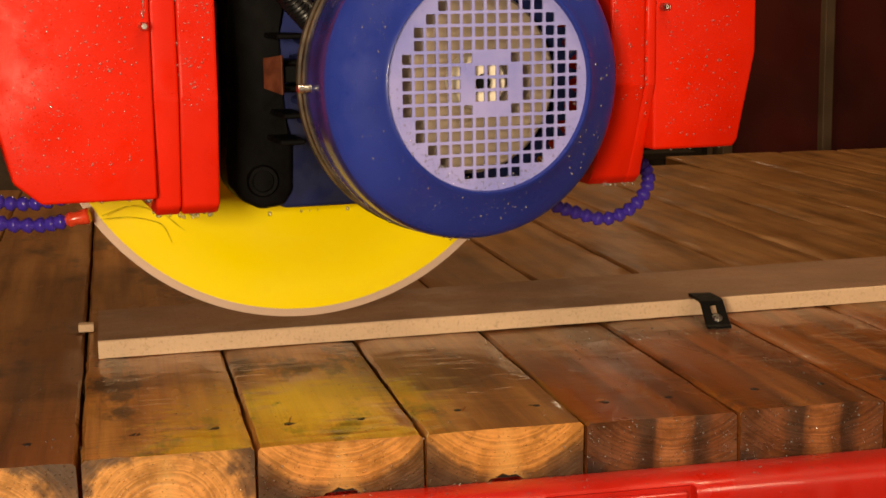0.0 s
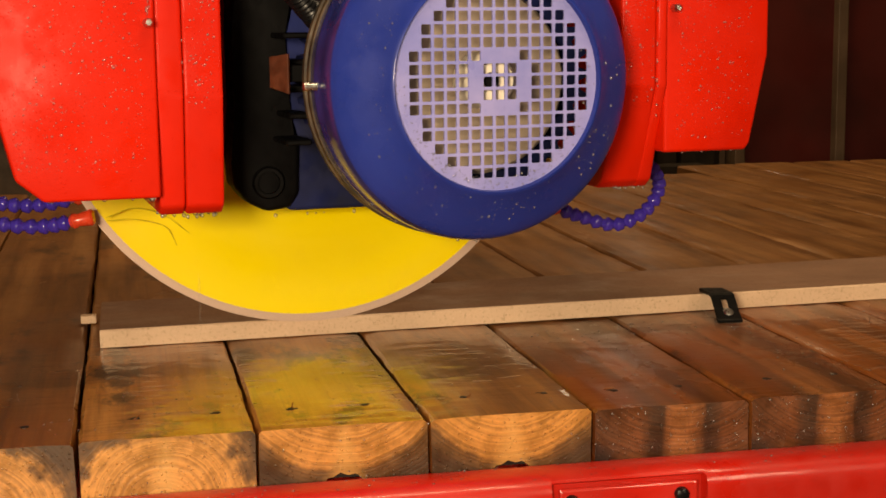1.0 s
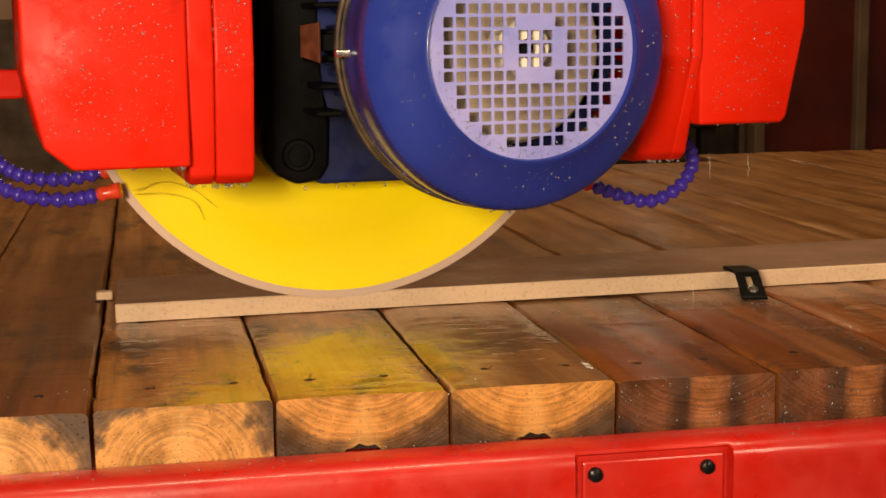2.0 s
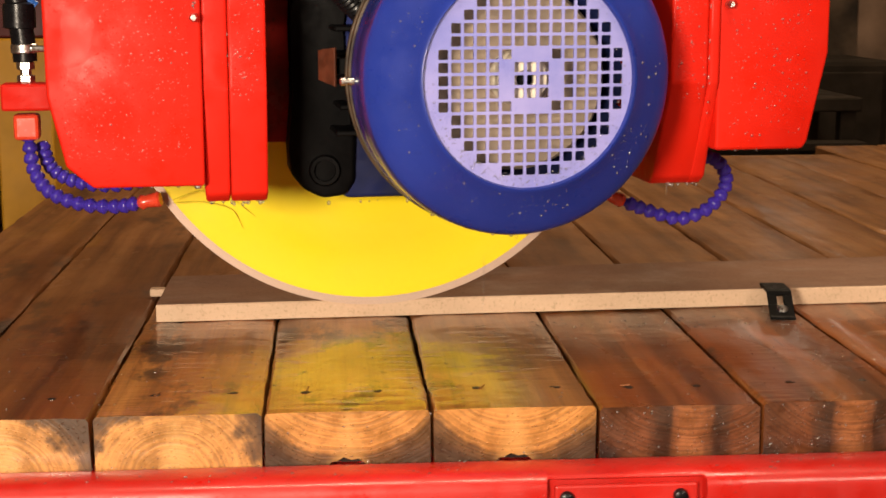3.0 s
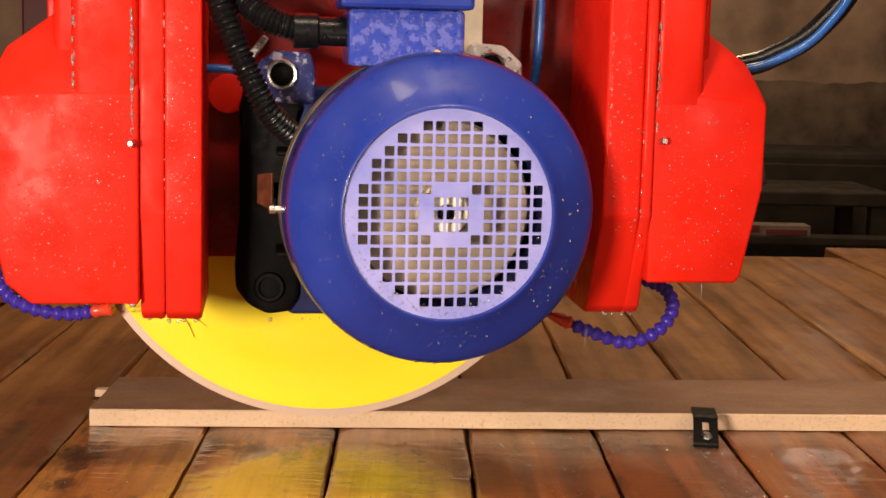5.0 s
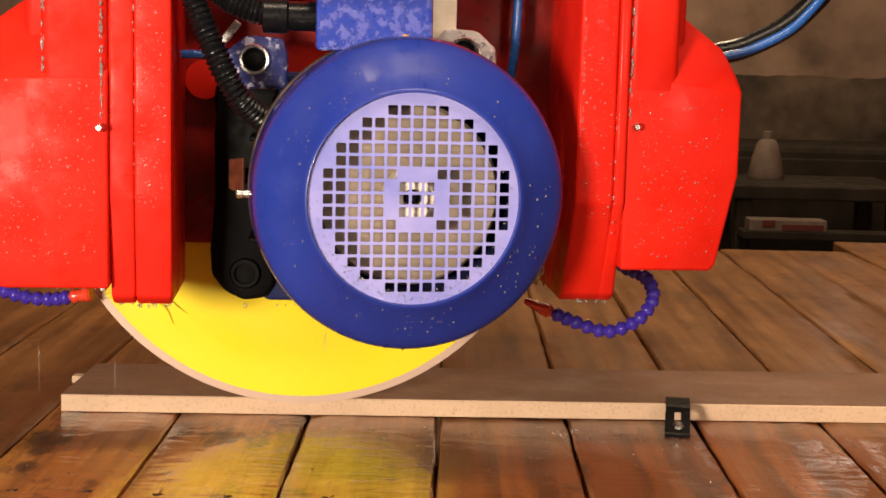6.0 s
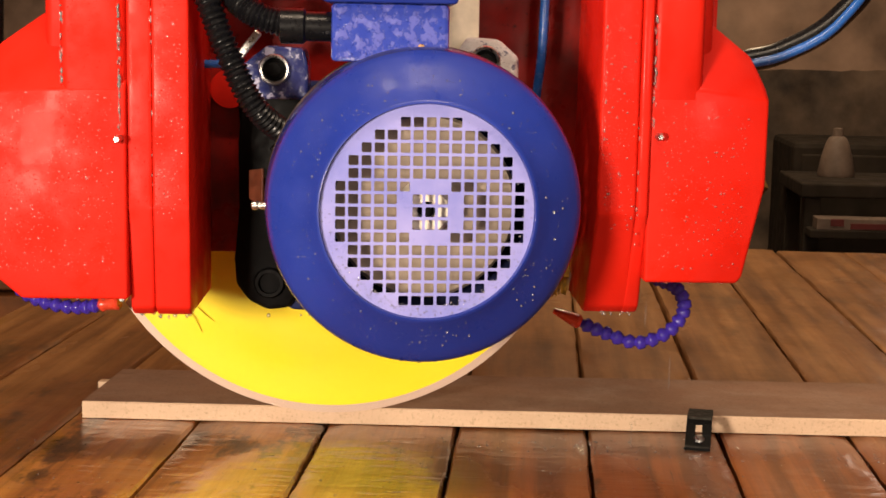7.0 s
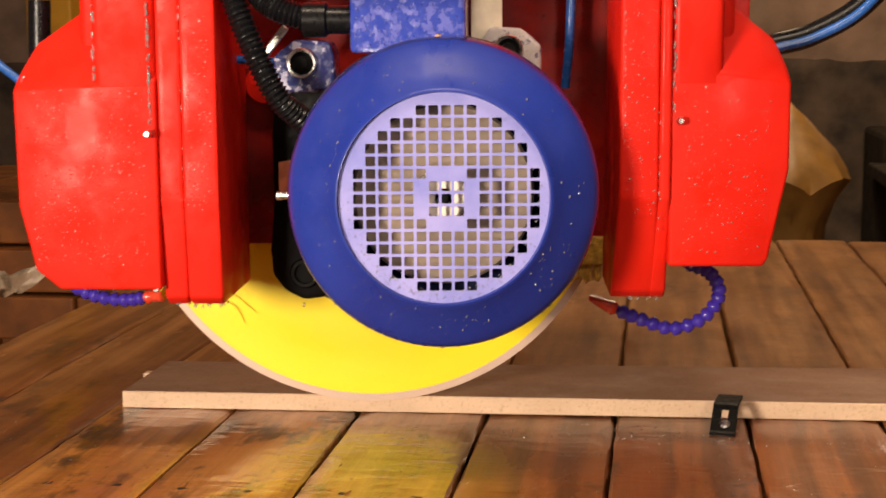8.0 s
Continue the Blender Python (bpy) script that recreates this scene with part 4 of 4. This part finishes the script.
def flange(bm, x0, x1, front, foot, low):
    """A folded sheet with a lower part that leans back, bevelled."""
    prof = [(front, 0.72), (front, 0.275), (foot - 0.006, low + 0.008), (foot + 0.006, low), (-0.05, low), (-0.05, 0.72)]
    a = [bm.verts.new((x0 if z > 0.2 or x0 < 0 else x0 - 0.006, y, z)) for y, z in prof]
    b = [bm.verts.new((x1, y, z)) for y, z in prof]
    fs = [bm.faces.new(a), bm.faces.new(b[::-1])]
    for i in range(len(a)):
        j = (i + 1) % len(a)
        fs.append(bm.faces.new((a[j], a[i], b[i], b[j])))
    bmesh.ops.bevel(bm, geom=list({e for f in fs for e in f.edges}), offset=0.0034, segments=3, profile=0.5, affect="EDGES")


def bead_mesh():
    bm = lathe([(0.0040, -0.0065), (0.0064, -0.0050), (0.0078, -0.0012), (0.0085, 0.0012), (0.0074, 0.0032), (0.0048, 0.0050), (0.0048, 0.0075)], "z", (0, 0, 0), 14)
    for f in bm.faces:
        f.smooth = True
    me = bpy.data.meshes.new("segment")
    me.materials.append(VIOLET)
    bmesh.ops.recalc_face_normals(bm, faces=bm.faces)
    bm.to_mesh(me)
    bm.free()
    return me


BEAD = bead_mesh()


def bead_hose(points, count, flared=False):
    """A hose of ball segments from its socket to its red nozzle."""
    pts = curve_points(points, count)
    hose = part("coolant_hose", tube(points, 0.0042, 50, 10), VIOLET, head, "violet jointed coolant hose", True)
    for k in range(count):
        d = pts[k + 1] - pts[k]
        ob = new("segment", BEAD)
        ob.parent = hose
        ob.matrix_basis = Matrix.Translation(pts[k]) @ d.to_track_quat("Z", "Y").to_matrix().to_4x4()
    d = (pts[-1] - pts[-2]).normalized()
    cone = [(0.0050, -0.004), (0.0084, 0.000), (0.0066, 0.005), (0.0088, 0.019), (0.0070, 0.021)] if flared else [(0.0050, -0.004), (0.0082, 0.000), (0.0075, 0.006), (0.0035, 0.030), (0.0028, 0.030)]
    bm = lathe(cone, "z", (0, 0, 0), 14)
    nz = part("nozzle", bm, NOZZLE, hose, "red plastic nozzle", True)
    nz.matrix_basis = Matrix.Translation(pts[-1]) @ d.to_track_quat("Z", "Y").to_matrix().to_4x4()
    return hose


def water_parts():
    bead_hose([(-0.405, 0.035, 0.209), (-0.401, 0.03, 0.175), (-0.385, 0.02, 0.151), (-0.353, 0.004, 0.139), (-0.314, -0.012, 0.137), (-0.285, -0.020, 0.142)], 15, True)
    bead_hose([(-0.392, 0.052, 0.196), (-0.384, 0.056, 0.172), (-0.358, 0.058, 0.156), (-0.318, 0.058, 0.151), (-0.276, 0.052, 0.158)], 13)
    bead_hose([(0.314, -0.055, 0.200), (0.328, -0.055, 0.186), (0.350, -0.055, 0.176), (0.361, -0.052, 0.152), (0.345, -0.048, 0.125), (0.312, -0.042, 0.111), (0.276, -0.034, 0.120), (0.247, -0.026, 0.131)], 20)
    for lift, reach in ((0.0, 0.0), (-0.012, -0.014)):
        part("water_jet", tube([(-0.252, -0.018, 0.144 + lift * 0.3), (-0.222, -0.008, 0.151 + lift), (-0.190, -0.001, 0.141 + lift), (-0.164 + reach, 0.0022, 0.120 + lift)], 0.0006, 30, 8), STREAM, head, "thin jet of dirty coolant running onto the blade", True)
    rng = random.Random(17)
    bm = bmesh.new()
    box(bm, (0.190, -0.052, 0.184), (0.262, -0.040, 0.215), 0.002)
    for _ in range(90):
        x, y, r = rng.uniform(0.192, 0.260), rng.uniform(-0.051, -0.041), rng.uniform(0.0006, 0.0011)
        box(bm, (x - r, y - r, 0.162 + rng.uniform(0, 0.010)), (x + r, y + r, 0.190))
    part("brush", bm, BRISTLE, head, "yellow bristle brush caked with slurry")
    part("pipe_bracket", box_bm((-0.430, 0.012, 0.239), (-0.355, 0.048, 0.268), 0.003), RED, head)
    part("socket", box_bm((-0.419, 0.018, 0.207), (-0.392, 0.045, 0.235), 0.004), NOZZLE, head, "red plastic hose socket")
    part("pipe_nut", lathe([(0.009, 0.284), (0.0095, 0.286), (0.0095, 0.292), (0.006, 0.293), (0.006, 0.298), (0.0095, 0.299), (0.0095, 0.306), (0.008, 0.307)], "z", (-0.404, 0.03, -0.016), 6), STEEL, head)
    part("elbow", tube([(-0.404, 0.03, 0.291), (-0.405, 0.03, 0.312), (-0.409, 0.03, 0.350), (-0.414, 0.03, 0.400), (-0.412, 0.03, 0.48)], 0.0128, 30, 16), RUBBER, head, "fat black supply hose", True)
    part("hose_clip", lathe([(0.0130, 0.300), (0.0142, 0.301), (0.0142, 0.309), (0.0130, 0.310)], "z", (-0.4045, 0.03, 0), 24, closed=True), STEEL, head, "steel hose clip", True)
    part("clip_screw", lathe([(0.0020, -0.009), (0.0036, -0.008), (0.0036, 0.008), (0.0020, 0.009)], "x", (-0.388, 0.018, 0.305), 10), STEEL, head)
    part("hose_collar", lathe([(0.0130, 0.326), (0.0172, 0.327), (0.0172, 0.352), (0.0130, 0.354)], "z", (-0.408, 0.03, 0), 18, closed=True), RUBBER, head, "black rubber collar", True)
    part("air_tube", tube([(-0.390, 0.03, 0.350), (-0.413, 0.03, 0.368), (-0.47, 0.04, 0.41), (-0.55, 0.05, 0.48)], 0.005, 30, 10), TUBE, head, "thin blue air tube", True)
    part("supply_hose", tube([(0.412, -0.06, 0.424), (0.455, -0.06, 0.436), (0.51, -0.06, 0.470), (0.56, -0.05, 0.54), (0.60, -0.03, 0.70)], 0.0125, 50, 16), RUBBER, head, "black supply hose", True)
    part("air_tube", tube([(0.412, -0.075, 0.421), (0.455, -0.075, 0.433), (0.508, -0.075, 0.466), (0.556, -0.065, 0.54), (0.59, -0.045, 0.70)], 0.005, 50, 10), TUBE, head, "thin blue air tube", True)


BLADE = blade_part()
FAN_OB = motor_parts()
cover_parts()
water_parts()


# ---------------------------------------------------------------- water
UNIT = bmesh.new()
bmesh.ops.create_icosphere(UNIT, subdivisions=2, radius=1.0)
UNIT_V = [v.co.copy() for v in UNIT.verts]
UNIT_F = [[v.index for v in f.verts] for f in UNIT.faces]
UNIT.free()


def beads(name, spots, parent, label):
    """Many drops in one mesh: rows of place and half-lengths along x, y and z."""
    verts, faces = [], []
    for p, r in spots:
        k = len(verts)
        verts += [(p[0] + v.x * r[0], p[1] + v.y * r[1], p[2] + v.z * r[2]) for v in UNIT_V]
        faces += [[i + k for i in f] for f in UNIT_F]
    me = bpy.data.meshes.new(name)
    me.from_pydata(verts, [], faces)
    me.materials.append(GLASS)
    me.polygons.foreach_set("use_smooth", [True] * len(me.polygons))
    ob = new(name, me)
    ob.parent = parent
    return tagged(ob, label, kind="stuff")


def head_water():
    rng = random.Random(11)
    spots = []

    def size():
        return 0.0003 + 0.0008 * rng.random() ** 4

    def face(n, x0, x1, z0, z1, y, slope=0.0, zb=0.0):
        for _ in range(n):
            x, z, r = rng.uniform(x0, x1), rng.uniform(z0, z1), size()
            spots.append(((x, y + (slope * (zb - z) if z < zb else 0), z), (r * rng.uniform(0.9, 1.7), r * 0.7, r * rng.uniform(0.8, 1.3))))

    face(620, -0.345, -0.232, 0.21, 0.385, -0.225)
    face(300, -0.191, -0.166, 0.18, 0.48, -0.2205, 0.14, 0.275)
    face(320, 0.300, 0.385, 0.22, 0.385, -0.213)
    face(240, 0.243, 0.273, 0.18, 0.48, -0.217, 0.38, 0.275)
    for _ in range(210):
        a, q, r = rng.uniform(0, 2 * math.pi), rng.uniform(0.104, 0.131), size() * 1.1
        spots.append(((AX + 0.0165 + q * math.cos(a), -0.327 + 0.002 + (q - 0.1025) * 0.75 + q * math.cos(a) * 0.0507, AZ + q * math.sin(a)), (r, r * 0.7, r * 1.2)))
    for _ in range(420):
        a, r = rng.gauss(-math.pi / 2, 0.8), size() * 1.2
        q = rng.uniform(0.086, 0.097)
        spots.append(((AX + 0.0165 + q * math.cos(a), -0.3225 + q * math.cos(a) * 0.0507, AZ + q * math.sin(a)), (r, r * 0.6, r)))
    # drops that hang from the lower edges
    for x0, x1, y, z, n in ((-0.318, -0.235, -0.20, 0.185, 34), (-0.216, -0.163, -0.178, 0.163, 26), (0.240, 0.284, -0.168, 0.169, 20), (0.294, 0.379, -0.19, 0.207, 30), (-0.094, 0.0, -0.09, 0.149, 7)):
        for _ in range(n):
            r = rng.uniform(0.0008, 0.0019)
            spots.append(((rng.uniform(x0, x1), y + rng.uniform(-0.02, 0.03), z + r * 0.1), (r, r, r * 1.25)))
    for _ in range(16):
        a, r = rng.gauss(-math.pi / 2, 0.45), rng.uniform(0.0010, 0.0026)
        spots.append(((AX + 0.0140 + 0.1483 * math.cos(a), -0.327 + rng.uniform(0.05, 0.09), AZ + 0.1483 * math.sin(a) - r * 0.4), (r, r, r * 1.25)))
    # rivulets down the folded edges
    for x, y, z0, z1, n in ((-0.2255, -0.2255, 0.350, 0.47, 60), (-0.2800, -0.2235, 0.395, 0.47, 34), (-0.3545, -0.2175, 0.368, 0.398, 16), (0.2425, -0.2165, 0.33, 0.47, 30), (0.2905, -0.2130, 0.36, 0.47, 30), (-0.1954, -0.2190, 0.29, 0.47, 14), (0.2766, -0.2165, 0.24, 0.40, 8)):
        for _ in range(n):
            r = rng.uniform(0.0006, 0.0013)
            spots.append(((x + rng.gauss(0, 0.0007), y, rng.uniform(z0, z1)), (r, r, r * rng.uniform(1.2, 3.5))))
    beads("water", spots, head, "clear water drops clinging to the saw")


def table_water():
    rng = random.Random(21)
    spots = []
    for _ in range(900):
        x, z, r = rng.uniform(-0.5, 0.75), rng.uniform(-0.046, -0.002), 0.00035 + 0.0007 * rng.random() ** 3
        if rng.random() < (0.12 if x < 0.15 else 0.8):
            spots.append(((x, -0.0072, z), (r, r * 0.8, r)))
    for _ in range(420):
        x, y, r = rng.uniform(-0.55, 0.9), rng.uniform(-0.052, -0.012), 0.0004 + 0.0010 * rng.random() ** 4
        spots.append(((x, y, -0.0445 - max(0, -y - 0.044) * 0.4), (r, r, r * 0.6)))
    for _ in range(700):
        x, y, r = rng.uniform(-0.5, 0.9), rng.uniform(0.01, 0.34), 0.0003 + 0.0008 * rng.random() ** 4
        spots.append(((x, y, 0.0), (r * 1.2, r * 1.2, r * 0.45)))
    for _ in range(420):
        x, y, r = rng.uniform(0.12, 0.75), rng.gauss(0.312, 0.022), 0.0004 + 0.0009 * rng.random() ** 3
        if y < 0.352:
            spots.append(((x, y, 0.0), (r * 1.3, r * 1.3, r * 0.5)))
    beads("water", spots, table, "clear water drops on the planks and rail")


head_water()
table_water()


def falling_drops():
    """Stretched drops, each of which runs out of the saw, falls once and soaks into the planks."""
    rng = random.Random(31)
    made = []
    bm = bmesh.new()
    bmesh.ops.create_uvsphere(bm, u_segments=8, v_segments=8, radius=1.0)
    for v in bm.verts:
        k = 0.0014 * (1 - 0.45 * max(0, v.co.z))
        v.co = Vector((v.co.x * k, v.co.y * k, v.co.z * 0.0060))
    first = part("water_drop", bm, GLASS, None, "", True)
    tagged(first, "clear stretched drop of falling water", "water drop", "falling drops")
    starts = [(-0.27, 0.22, 0.215), (-0.19, 0.22, 0.190), (0.02, 0.20, 0.195), (0.08, 0.20, 0.190), (0.10, 0.20, 0.190), (0.26, 0.27, 0.195), (0.33, 0.27, 0.230), (0.38, 0.27, 0.230), (0.36, 0.32, 0.230), (0.06, 0.20, 0.190)]
    for k in range(200):
        ob = first if k == 0 else copy_thing(first, pose(0, 0, 0))
        x, y, z = starts[k % len(starts)]
        x, y = x + rng.uniform(-0.015, 0.015), y + rng.uniform(-0.02, 0.02)
        begin = 0.02 + 7.7 * (k + rng.random()) / 200
        made.append((ob, x, y, z, begin))
    return made


DROPS = falling_drops()


# ---------------------------------------------------------------- movement
def motions():
    way = [(0, -0.0232), (0.5, -0.0232), (1, -0.0222), (1.5, -0.0148), (2, -0.0105), (3, -0.0080), (3.5, -0.0065), (4, -0.0005), (4.5, 0.0067), (5, 0.0142), (6.3, 0.0268), (6.5, 0.0290), (7, 0.0357), (7.5, 0.0410), (8, 0.0480)]

    def feed(t):
        return float(np.interp(t, [w[0] for w in way], [w[1] for w in way]))

    drop = {0: 0.018, 0.25: 0.0137, 0.5: 0.0092, 0.75: 0.0050, 1.0: 0.0018, 1.25: 0.0005}
    rows = []
    for k in range(33):
        t = k * 0.25
        rows.append((t, pose(feed(t), HEAD_Y, drop.get(t, 0.0), 0, 0, HEAD_TURN)))
    walk(head, rows)
    for ob, x, y, z, begin in DROPS:
        span = math.sqrt(2 * z / 9.8)
        rows = [(0, pose(x, y, z))] if begin > 0.04 else []
        rows += [(round((begin + span * f) * 30) / 30, pose(x, y, z + (-0.012 - z) * f * f)) for f in (0, 0.4, 0.75, 1.0)]
        rows += [(8.0, pose(x, y, -0.012))] if rows[-1][0] < 7.95 else []
        seen, clean = set(), []
        for t, m in rows:
            if frame(t) not in seen:
                seen.add(frame(t))
                clean.append((t, m))
        walk(ob, clean)
    turns = range(frame(8.0) - frame(0.0) + 1)
    beat = 8.0 / turns[-1]
    walk(FAN_OB, [(k * beat, pose(AX, 0, AZ, 0, 0, MOTOR_TURN) @ Matrix.Rotation(math.radians(80 * k), 4, "Y")) for k in turns])
    walk(BLADE, [(k * beat, pose(BX, BY, BZ) @ Matrix.Rotation(math.radians(72 * k), 4, "Y")) for k in turns])


motions()
